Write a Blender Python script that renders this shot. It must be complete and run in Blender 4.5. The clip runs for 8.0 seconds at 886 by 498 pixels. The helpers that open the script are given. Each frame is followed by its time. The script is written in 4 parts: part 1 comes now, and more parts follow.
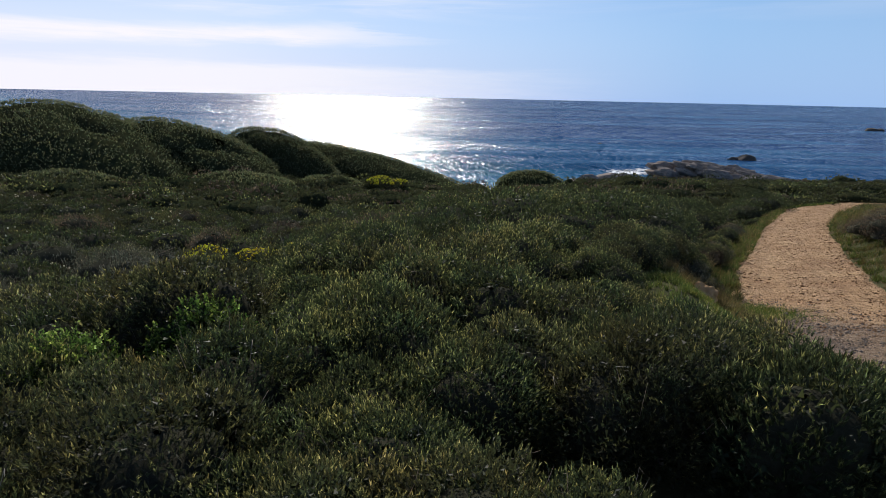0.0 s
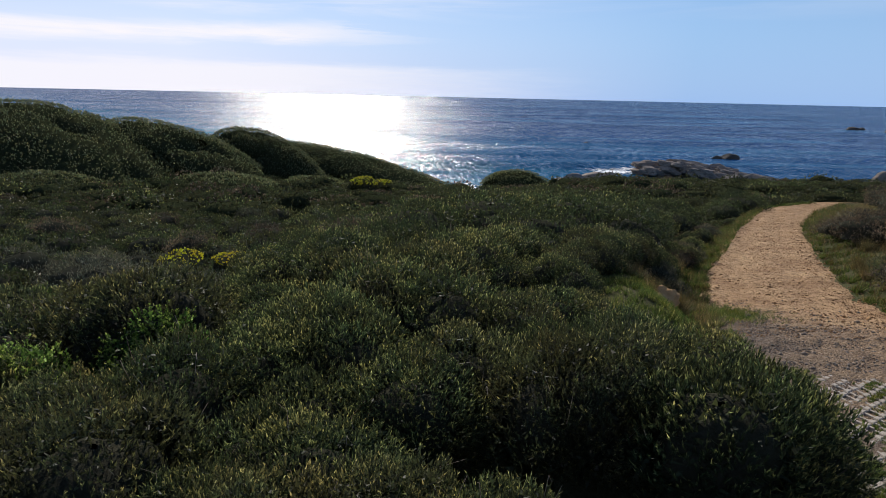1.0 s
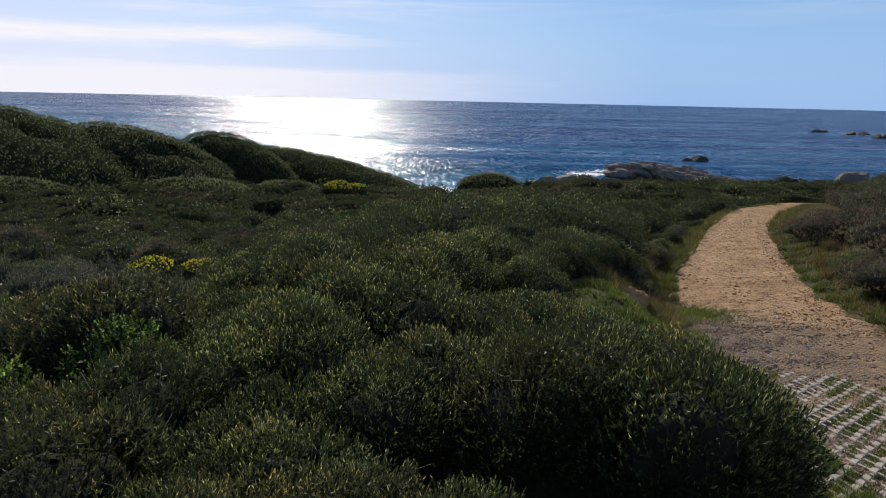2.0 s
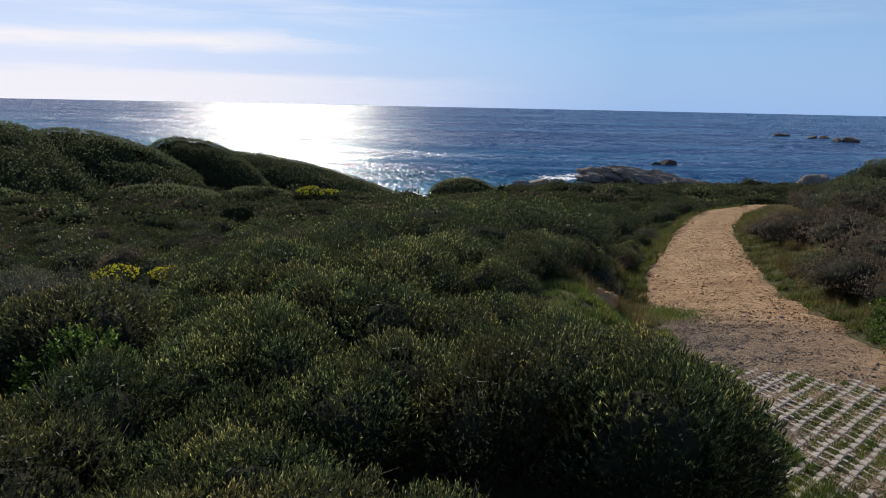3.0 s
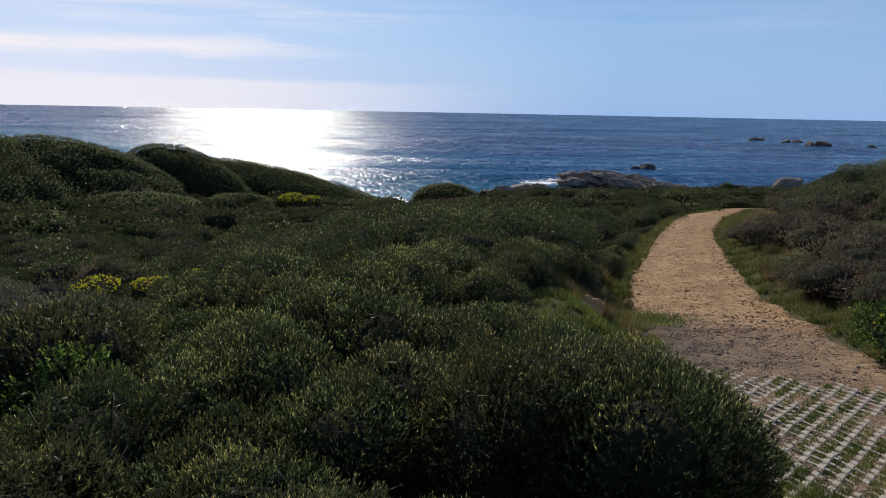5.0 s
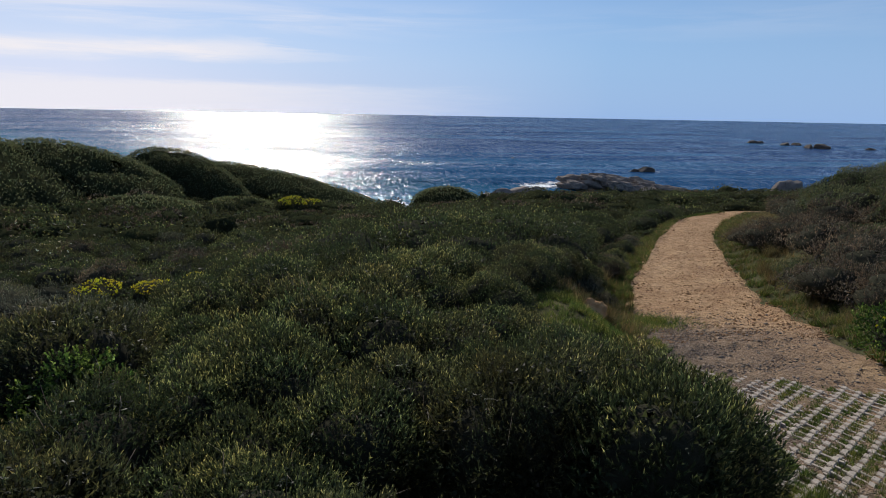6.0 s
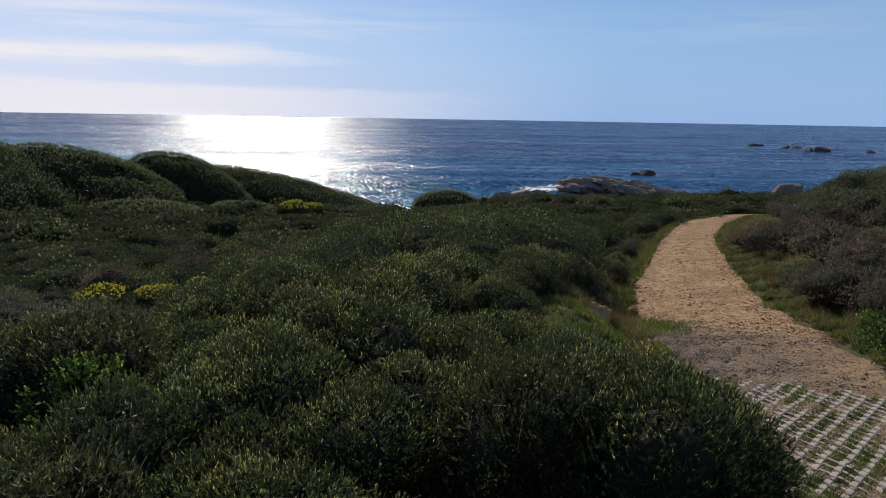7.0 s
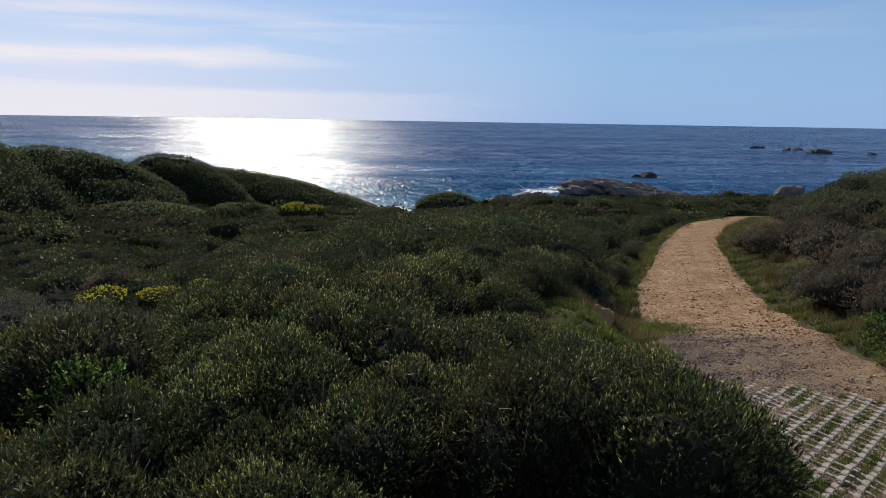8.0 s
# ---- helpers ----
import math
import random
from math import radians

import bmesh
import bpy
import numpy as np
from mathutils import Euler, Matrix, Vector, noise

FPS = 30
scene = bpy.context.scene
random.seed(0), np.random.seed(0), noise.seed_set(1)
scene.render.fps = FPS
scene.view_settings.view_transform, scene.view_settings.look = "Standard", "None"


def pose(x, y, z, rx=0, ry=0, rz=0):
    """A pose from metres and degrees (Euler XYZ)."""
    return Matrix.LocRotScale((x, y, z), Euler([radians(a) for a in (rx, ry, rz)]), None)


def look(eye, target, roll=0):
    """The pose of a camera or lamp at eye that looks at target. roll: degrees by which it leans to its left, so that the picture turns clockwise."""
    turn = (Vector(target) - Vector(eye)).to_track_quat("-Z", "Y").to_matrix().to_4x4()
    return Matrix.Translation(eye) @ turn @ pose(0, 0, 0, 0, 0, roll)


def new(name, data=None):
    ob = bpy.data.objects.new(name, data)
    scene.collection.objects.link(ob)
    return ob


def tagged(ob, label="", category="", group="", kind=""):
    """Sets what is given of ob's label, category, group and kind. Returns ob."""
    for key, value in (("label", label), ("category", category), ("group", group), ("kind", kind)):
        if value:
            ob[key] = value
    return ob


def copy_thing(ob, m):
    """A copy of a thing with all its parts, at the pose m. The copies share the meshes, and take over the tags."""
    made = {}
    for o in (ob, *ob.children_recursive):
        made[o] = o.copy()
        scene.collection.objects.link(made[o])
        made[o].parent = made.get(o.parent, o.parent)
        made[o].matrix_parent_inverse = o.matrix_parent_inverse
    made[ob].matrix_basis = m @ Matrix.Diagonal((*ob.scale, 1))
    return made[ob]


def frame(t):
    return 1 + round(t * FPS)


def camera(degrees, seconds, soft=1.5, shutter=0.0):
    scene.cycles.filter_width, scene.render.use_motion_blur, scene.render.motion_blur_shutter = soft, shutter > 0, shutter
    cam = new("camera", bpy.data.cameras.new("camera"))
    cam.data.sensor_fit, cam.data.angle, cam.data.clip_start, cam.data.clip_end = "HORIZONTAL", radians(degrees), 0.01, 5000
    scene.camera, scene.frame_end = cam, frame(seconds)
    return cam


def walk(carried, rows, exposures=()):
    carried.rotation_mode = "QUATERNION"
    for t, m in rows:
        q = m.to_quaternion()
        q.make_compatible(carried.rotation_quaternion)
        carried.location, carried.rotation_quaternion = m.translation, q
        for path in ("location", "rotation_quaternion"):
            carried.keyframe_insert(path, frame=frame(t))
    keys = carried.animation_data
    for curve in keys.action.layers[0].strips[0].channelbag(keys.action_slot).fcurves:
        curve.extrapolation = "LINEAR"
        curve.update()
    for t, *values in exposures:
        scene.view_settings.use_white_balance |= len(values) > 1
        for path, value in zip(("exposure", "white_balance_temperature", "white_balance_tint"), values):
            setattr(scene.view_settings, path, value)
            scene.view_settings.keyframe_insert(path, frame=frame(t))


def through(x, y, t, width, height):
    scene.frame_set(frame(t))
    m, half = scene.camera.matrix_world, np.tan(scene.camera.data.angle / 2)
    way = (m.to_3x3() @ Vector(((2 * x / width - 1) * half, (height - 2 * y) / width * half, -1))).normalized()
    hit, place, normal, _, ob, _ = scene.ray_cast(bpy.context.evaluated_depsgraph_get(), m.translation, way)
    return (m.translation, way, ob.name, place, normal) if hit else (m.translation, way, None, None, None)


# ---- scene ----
cam = camera(75.7, 8.0, soft=0.72)
# seconds, x, y, z, yaw, pitch, roll
ROWS = [
    (0.0, 0.0, 0.0, 3.45, 0.0, -14.96, 1.23),
    (0.5, 0.23, -0.024, 3.539, -0.58, -15.06, 1.29),
    (1.0, 0.367, -0.113, 3.609, -1.22, -15.05, 1.29),
    (1.5, 0.39, -0.144, 3.643, -2.38, -14.91, 1.28),
    (2.8, 0.520, -0.150, 3.632, -5.76, -14.2, 1.19),
    (3.0, 0.517, -0.140, 3.615, -6.27, -14.1, 1.18),
    (3.5, 0.485, -0.157, 3.647, -7.16, -14.05, 1.17),
    (4.0, 0.436, -0.169, 3.683, -7.68, -13.87, 1.15),
    (4.5, 0.409, -0.147, 3.691, -7.98, -13.72, 1.11),
    (6.0, 0.341, -0.127, 3.691, -8.15, -13.27, 1.05),
    (6.5, 0.292, -0.136, 3.716, -8.13, -13.12, 1.00),
    (7.0, 0.277, -0.126, 3.715, -8.09, -12.94, 0.95),
    (7.5, 0.274, -0.111, 3.711, -8.03, -12.84, 0.93),
    (8.0, 0.255, -0.098, 3.709, -7.96, -12.72, 0.9),
]
walk(cam, [(t, pose(x, y, z, 90 + pitch, 0, yaw) @ pose(0, 0, 0, 0, 0, roll)) for t, x, y, z, yaw, pitch, roll in ROWS],
     exposures=[(0.0, -0.1), (1.5, -0.13), (3.5, -0.19), (5.0, -0.23), (8.0, -0.29)])

# ---- sky and sun ----
SUN_AZIMUTH, SUN_HEIGHT = -10.5, 33.0  # degrees to the right of +y, degrees above the horizon


def link(tree, a, b):
    tree.links.new(a, b)


def node(tree, kind, **values):
    n = tree.nodes.new(kind)
    for key, value in values.items():
        if key in n.inputs:
            n.inputs[key].default_value = value
    return n


world = bpy.data.worlds.new("sky")
scene.world = world
world.use_nodes = True
wt = world.node_tree
wt.nodes.clear()
sky = node(wt, "ShaderNodeTexSky")
sky.sky_type, sky.sun_disc = "NISHITA", False
sky.sun_elevation, sky.sun_rotation = radians(SUN_HEIGHT), radians(SUN_AZIMUTH)
sky.altitude, sky.air_density, sky.dust_density, sky.ozone_density = 20, 1.0, 0.1, 6.0
coord = node(wt, "ShaderNodeTexCoord")
# thin high cloud: long streaks, laid flat on a sheet high over the sea
sep = node(wt, "ShaderNodeSeparateXYZ")
link(wt, coord.outputs["Generated"], sep.inputs[0])


def math_node(tree, op, a, b=None, clamp=False):
    n = tree.nodes.new("ShaderNodeMath")
    n.operation, n.use_clamp = op, clamp
    for i, v in enumerate((a, b)):
        if v is None:
            continue
        if isinstance(v, (int, float)):
            n.inputs[i].default_value = v
        else:
            link(tree, v, n.inputs[i])
    return n.outputs[0]


def ramp_node(tree, value, stops, mode="LINEAR"):
    n = tree.nodes.new("ShaderNodeValToRGB")
    n.color_ramp.interpolation = mode
    while len(n.color_ramp.elements) < len(stops):
        n.color_ramp.elements.new(0.5)
    for e, (p, c) in zip(n.color_ramp.elements, stops):
        e.position = p
        e.color = (c, c, c, 1) if isinstance(c, (int, float)) else (*c, 1)
    link(tree, value, n.inputs[0])
    return n.outputs[0]


def mix_color(tree, fac, a, b, mode="MIX"):
    n = tree.nodes.new("ShaderNodeMix")
    n.data_type, n.blend_type = "RGBA", mode
    for socket, v in ((n.inputs[0], fac), (n.inputs[6], a), (n.inputs[7], b)):
        if isinstance(v, (int, float)):
            socket.default_value = v
        elif isinstance(v, tuple):
            socket.default_value = (*v, 1)
        else:
            link(tree, v, socket)
    return n.outputs[2]


def noise_node(tree, vector, scale, detail=4.0, rough=0.55, distortion=0.0, color=False):
    n = node(tree, "ShaderNodeTexNoise", Scale=scale, Detail=detail, Roughness=rough, Distortion=distortion)
    if vector is not None:
        link(tree, vector, n.inputs["Vector"])
    return n.outputs[1 if color else 0]


elev = sep.outputs[2]
azim = math_node(wt, "ARCTAN2", sep.outputs[0], sep.outputs[1])
streak = node(wt, "ShaderNodeCombineXYZ")
link(wt, math_node(wt, "MULTIPLY", azim, 2.2), streak.inputs[0])
link(wt, math_node(wt, "MULTIPLY", elev, 26.0), streak.inputs[1])
veil = noise_node(wt, streak.outputs[0], 1.0, 5.0, 0.6, 0.6)
fine = noise_node(wt, streak.outputs[0], 5.0, 6.0, 0.65, 0.4)
mass = math_node(wt, "ADD", math_node(wt, "MULTIPLY", veil, 0.75), math_node(wt, "MULTIPLY", fine, 0.25))
# a bright bank of cirrus lies low on the sun's side, its upper edge clean, and runs out into a wisp
warp = math_node(wt, "MULTIPLY", math_node(wt, "SUBTRACT", mass, 0.5), 0.05)
height = math_node(wt, "ADD", elev, warp)
along = math_node(wt, "ADD", math_node(wt, "ADD", azim, 0.7), math_node(wt, "MULTIPLY", math_node(wt, "SUBTRACT", fine, 0.5), 0.18))
middle = math_node(wt, "MULTIPLY", ramp_node(wt, along, [(0.0, 0.74), (0.2, 0.80), (0.42, 0.90), (0.54, 0.94), (0.68, 0.86)]), 0.1)
half = math_node(wt, "MULTIPLY", ramp_node(wt, along, [(0.0, 1.0), (0.3, 0.8), (0.5, 0.85), (0.6, 0.5), (0.72, 0.05)]), 0.024)
above = math_node(wt, "SUBTRACT", height, middle)
bank = math_node(wt, "DIVIDE", math_node(wt, "ABSOLUTE", above), math_node(wt, "ADD", half, 0.002))
bank = math_node(wt, "MULTIPLY", ramp_node(wt, bank, [(0.1, 1.0), (1.25, 0.0)], "EASE"), ramp_node(wt, along, [(0.4, 1.0), (0.74, 0.0)], "EASE"))
bank = math_node(wt, "MULTIPLY", bank, ramp_node(wt, fine, [(0.3, 0.6), (0.6, 1.0)]))
low = math_node(wt, "MULTIPLY", ramp_node(wt, height, [(0.0, 0.75), (0.034, 0.75), (0.052, 0.0)], "EASE"), ramp_node(wt, along, [(0.4, 1.0), (1.0, 0.0)], "EASE"))
high = math_node(wt, "MULTIPLY", ramp_node(wt, height, [(0.115, 0.0), (0.14, 0.75), (0.155, 0.7), (0.18, 0.0), (0.22, 0.5), (0.4, 0.2)]), ramp_node(wt, veil, [(0.42, 0.0), (0.62, 0.8)]))
high = math_node(wt, "MULTIPLY", high, ramp_node(wt, along, [(0.3, 1.0), (1.1, 0.15)]))
cover = math_node(wt, "MAXIMUM", math_node(wt, "MAXIMUM", bank, low), high)
side = ramp_node(wt, math_node(wt, "ADD", math_node(wt, "MULTIPLY", azim, 0.8), 0.62), [(0.0, 1.0), (0.3, 0.95), (0.62, 0.45), (0.95, 0.05)])
haze = ramp_node(wt, math_node(wt, "ABSOLUTE", elev), [(0.0, 0.95), (0.06, 0.82), (0.12, 0.58), (0.2, 0.36), (0.32, 0.12), (0.5, 0.0)])
milky = mix_color(wt, side, (3.1, 5.2, 8.9), (8.2, 8.5, 10.8))
haze = math_node(wt, "MULTIPLY", haze, ramp_node(wt, sep.outputs[1], [(0.0, 0.1), (0.6, 1.0)]))
tone1 = mix_color(wt, haze, sky.outputs[0], milky)
tone2 = mix_color(wt, cover, tone1, (10.0, 9.7, 10.2))
background = node(wt, "ShaderNodeBackground", Strength=0.105)
link(wt, tone2, background.inputs[0])
link(wt, background.outputs[0], node(wt, "ShaderNodeOutputWorld").inputs[0])

sun = new("sun", bpy.data.lights.new("sun", "SUN"))
sun.data.energy, sun.data.angle, sun.data.color = 5.0, radians(0.53), (1.0, 0.95, 0.87)
a, e = radians(SUN_AZIMUTH), radians(SUN_HEIGHT)
SUN_WAY = Vector((math.sin(a) * math.cos(e), math.cos(a) * math.cos(e), math.sin(e)))
sun.matrix_world = look(SUN_WAY * 100, (0, 0, 0))

# ---- materials ----
def material(name):
    m = bpy.data.materials.new(name)
    m.use_nodes = True
    t = m.node_tree
    bsdf = t.nodes["Principled BSDF"]
    return m, t, bsdf


def place_of(tree):
    return tree.nodes.new("ShaderNodeTexCoord").outputs["Object"]


def world_place(tree):
    return tree.nodes.new("ShaderNodeNewGeometry").outputs["Position"]


def bump(tree, bsdf, height, strength, distance):
    n = node(tree, "ShaderNodeBump", Strength=strength, Distance=distance)
    link(tree, height, n.inputs["Height"])
    link(tree, n.outputs[0], bsdf.inputs["Normal"])
    return n


def leaf_material(name, dark, mid, light, through=0.38, gloss=0.5, spec=0.18):
    """Leaves: tone along the shoot, per leaf and per plant; thin, so light comes through them."""
    m, t, bsdf = material(name)
    tone = node(t, "ShaderNodeAttribute")
    tone.attribute_name = "tone"
    geo = t.nodes.new("ShaderNodeNewGeometry")
    info = t.nodes.new("ShaderNodeObjectInfo")
    patch = noise_node(t, geo.outputs["Position"], 1.7, 3.0)
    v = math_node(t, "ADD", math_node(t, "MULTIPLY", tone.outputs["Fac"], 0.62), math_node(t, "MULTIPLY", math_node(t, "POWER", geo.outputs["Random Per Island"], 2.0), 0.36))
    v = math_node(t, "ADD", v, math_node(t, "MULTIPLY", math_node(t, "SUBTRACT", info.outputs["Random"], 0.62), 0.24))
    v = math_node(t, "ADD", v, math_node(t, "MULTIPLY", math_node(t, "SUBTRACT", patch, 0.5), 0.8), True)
    # the top stop brightens pale tips further: sun on them, put into the colour
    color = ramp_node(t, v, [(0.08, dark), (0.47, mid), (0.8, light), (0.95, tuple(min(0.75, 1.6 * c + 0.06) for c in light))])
    hue = ramp_node(t, noise_node(t, geo.outputs["Position"], 2.6, 3.0), [(0.36, (0.9, 1.02, 1.06)), (0.64, (1.2, 1.0, 0.9))])
    color = mix_color(t, 1.0, color, hue, "MULTIPLY")
    link(t, color, bsdf.inputs["Base Color"])
    bsdf.inputs["Roughness"].default_value = gloss
    bsdf.inputs["Specular IOR Level"].default_value = spec
    thin = node(t, "ShaderNodeBsdfTranslucent")
    link(t, mix_color(t, 1.0, color, (1.0, 1.02, 0.82), "MULTIPLY"), thin.inputs[0])
    both = node(t, "ShaderNodeMixShader", Fac=through)
    link(t, bsdf.outputs[0], both.inputs[1])
    link(t, thin.outputs[0], both.inputs[2])
    link(t, both.outputs[0], t.nodes["Material Output"].inputs[0])
    return m


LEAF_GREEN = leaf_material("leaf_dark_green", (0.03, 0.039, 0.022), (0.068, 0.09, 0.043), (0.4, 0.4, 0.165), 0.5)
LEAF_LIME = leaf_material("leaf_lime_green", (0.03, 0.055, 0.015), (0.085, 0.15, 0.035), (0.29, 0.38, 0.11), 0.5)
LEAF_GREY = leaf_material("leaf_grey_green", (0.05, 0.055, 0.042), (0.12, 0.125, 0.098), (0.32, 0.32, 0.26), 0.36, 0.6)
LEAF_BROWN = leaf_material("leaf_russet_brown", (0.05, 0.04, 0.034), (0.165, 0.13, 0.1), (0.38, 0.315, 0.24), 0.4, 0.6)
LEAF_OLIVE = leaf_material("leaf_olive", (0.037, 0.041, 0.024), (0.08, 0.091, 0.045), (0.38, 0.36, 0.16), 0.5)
# dark and middle tones lifted: haze over the ridge is put into the colour
LEAF_THICKET_HAZED = leaf_material("leaf_thicket_hazed", (0.065, 0.076, 0.046), (0.122, 0.14, 0.078), (0.22, 0.235, 0.13), 0.46, 0.55)
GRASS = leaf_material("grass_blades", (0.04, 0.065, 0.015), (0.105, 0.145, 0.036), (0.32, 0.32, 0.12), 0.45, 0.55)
DRY_GRASS = leaf_material("dry_grass_blades", (0.10, 0.08, 0.04), (0.21, 0.17, 0.085), (0.40, 0.33, 0.18), 0.35, 0.6)
PETAL_YELLOW = leaf_material("yellow_petals", (0.52, 0.5, 0.03), (0.66, 0.63, 0.05), (0.72, 0.7, 0.09), 0.5, 0.6)
PETAL_LIME = leaf_material("lime_yellow_petals", (0.3, 0.32, 0.03), (0.5, 0.5, 0.04), (0.66, 0.64, 0.06), 0.5, 0.6)
PETAL_WHITE = leaf_material("white_petals", (0.4, 0.38, 0.33), (0.6, 0.57, 0.5), (0.8, 0.78, 0.7), 0.3, 0.6)


def bark_material():
    m, t, bsdf = material("grey_brown_bark")
    p = place_of(t)
    grain = noise_node(t, p, 60.0, 4.0)
    link(t, ramp_node(t, grain, [(0.3, (0.05, 0.038, 0.03)), (0.7, (0.17, 0.14, 0.115))]), bsdf.inputs["Base Color"])
    bsdf.inputs["Roughness"].default_value = 0.85
    bump(t, bsdf, grain, 0.5, 0.004)
    return m


BARK = bark_material()


def crown_shade_material():
    """Mottled dark colour of the crown cores, standing in for shade inside the scrub."""
    m, t, bsdf = material("crown_shade")
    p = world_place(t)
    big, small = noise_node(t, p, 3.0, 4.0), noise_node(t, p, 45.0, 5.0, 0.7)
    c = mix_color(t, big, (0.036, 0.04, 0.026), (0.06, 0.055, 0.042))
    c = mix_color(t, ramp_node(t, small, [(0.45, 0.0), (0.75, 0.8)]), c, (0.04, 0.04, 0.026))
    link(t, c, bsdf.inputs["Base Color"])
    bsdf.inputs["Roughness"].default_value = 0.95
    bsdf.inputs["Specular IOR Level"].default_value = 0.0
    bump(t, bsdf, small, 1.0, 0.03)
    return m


CROWN_SHADE = crown_shade_material()
TWIG = leaf_material("pale_dead_twigs", (0.14, 0.12, 0.1), (0.26, 0.22, 0.18), (0.4, 0.36, 0.3), 0.1, 0.7)


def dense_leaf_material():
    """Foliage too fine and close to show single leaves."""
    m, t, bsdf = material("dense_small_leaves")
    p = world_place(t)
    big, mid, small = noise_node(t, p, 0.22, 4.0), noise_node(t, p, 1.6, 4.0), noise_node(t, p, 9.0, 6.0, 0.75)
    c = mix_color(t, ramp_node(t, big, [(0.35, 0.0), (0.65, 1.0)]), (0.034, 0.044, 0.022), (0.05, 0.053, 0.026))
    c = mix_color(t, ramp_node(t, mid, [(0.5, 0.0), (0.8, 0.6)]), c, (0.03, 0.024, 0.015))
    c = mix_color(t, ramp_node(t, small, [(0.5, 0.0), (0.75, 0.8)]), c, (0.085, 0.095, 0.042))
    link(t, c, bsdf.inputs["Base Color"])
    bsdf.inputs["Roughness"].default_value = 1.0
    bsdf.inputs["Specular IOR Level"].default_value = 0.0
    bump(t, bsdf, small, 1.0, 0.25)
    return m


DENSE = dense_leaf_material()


def soil_material():
    m, t, bsdf = material("sandy_soil_with_low_growth")
    p = world_place(t)
    big, mid, small = noise_node(t, p, 0.35, 4.0), noise_node(t, p, 2.2, 5.0, 0.6), noise_node(t, p, 30.0, 5.0, 0.7)
    c = mix_color(t, ramp_node(t, mid, [(0.35, 0.0), (0.65, 1.0)]), (0.035, 0.045, 0.016), (0.08, 0.078, 0.036))
    c = mix_color(t, ramp_node(t, big, [(0.5, 0.0), (0.8, 0.5)]), c, (0.20, 0.15, 0.09))
    c = mix_color(t, ramp_node(t, small, [(0.4, 0.0), (0.8, 0.6)]), c, (0.16, 0.14, 0.08))
    link(t, c, bsdf.inputs["Base Color"])
    bsdf.inputs["Roughness"].default_value = 0.95
    bsdf.inputs["Specular IOR Level"].default_value = 0.03
    bump(t, bsdf, small, 0.9, 0.03)
    return m


SOIL = soil_material()


def track_material():
    """Ochre sand, with grey crushed stone spread over it next to the paving."""
    m, t, bsdf = material("ochre_sand_and_grey_gravel")
    p = world_place(t)
    sep = node(t, "ShaderNodeSeparateXYZ")
    link(t, p, sep.inputs[0])
    big, mid, small = noise_node(t, p, 0.9, 5.0, 0.6), noise_node(t, p, 6.0, 5.0, 0.65), noise_node(t, p, 42.0, 4.0, 0.7)
    sand = mix_color(t, ramp_node(t, big, [(0.3, 0.0), (0.7, 1.0)]), (0.46, 0.27, 0.138), (0.67, 0.44, 0.238))
    sand = mix_color(t, ramp_node(t, mid, [(0.47, 0.0), (0.64, 0.65)]), sand, (0.2, 0.115, 0.065))
    sand = mix_color(t, ramp_node(t, small, [(0.53, 0.0), (0.66, 0.85)]), sand, (0.13, 0.075, 0.045))
    cells = node(t, "ShaderNodeTexVoronoi", Scale=38.0)
    link(t, p, cells.inputs["Vector"])
    tint = node(t, "ShaderNodeSeparateColor")
    link(t, cells.outputs["Color"], tint.inputs[0])
    stone = ramp_node(t, tint.outputs[0], [(0.1, (0.06, 0.053, 0.05)), (0.6, (0.165, 0.142, 0.128)), (0.95, (0.32, 0.27, 0.22))])
    # the crushed stone lies on a tongue that thins out down the track and to the far side
    reach = math_node(t, "ADD", math_node(t, "MULTIPLY", sep.outputs[0], 0.72), sep.outputs[1])
    reach = math_node(t, "ADD", reach, math_node(t, "MULTIPLY", math_node(t, "SUBTRACT", big, 0.5), 4.5))
    reach = math_node(t, "ADD", reach, math_node(t, "MULTIPLY", math_node(t, "SUBTRACT", mid, 0.5), 3.0))
    lot = ramp_node(t, math_node(t, "MULTIPLY", reach, 0.05), [(0.76, 0.85), (0.88, 0.0)])
    lot = math_node(t, "MULTIPLY", lot, ramp_node(t, big, [(0.25, 1.0), (0.75, 0.6)]))
    away = math_node(t, "SUBTRACT", sep.outputs[0], math_node(t, "MULTIPLY", sep.outputs[1], 0.35))
    away = math_node(t, "ADD", away, math_node(t, "MULTIPLY", math_node(t, "SUBTRACT", mid, 0.5), 2.0))
    lot = math_node(t, "MULTIPLY", lot, ramp_node(t, math_node(t, "MULTIPLY", away, 0.1), [(0.3, 1.0), (0.56, 0.45)]))
    link(t, mix_color(t, lot, sand, stone), bsdf.inputs["Base Color"])
    bsdf.inputs["Roughness"].default_value = 0.95
    bsdf.inputs["Specular IOR Level"].default_value = 0.2
    height = math_node(t, "ADD", math_node(t, "MULTIPLY", mid, 1.2), math_node(t, "MULTIPLY", small, 0.5))
    height = math_node(t, "SUBTRACT", height, math_node(t, "MULTIPLY", math_node(t, "MULTIPLY", cells.outputs["Distance"], lot), 0.8))
    bump(t, bsdf, height, 1.0, 0.12)
    return m


TRACK = track_material()


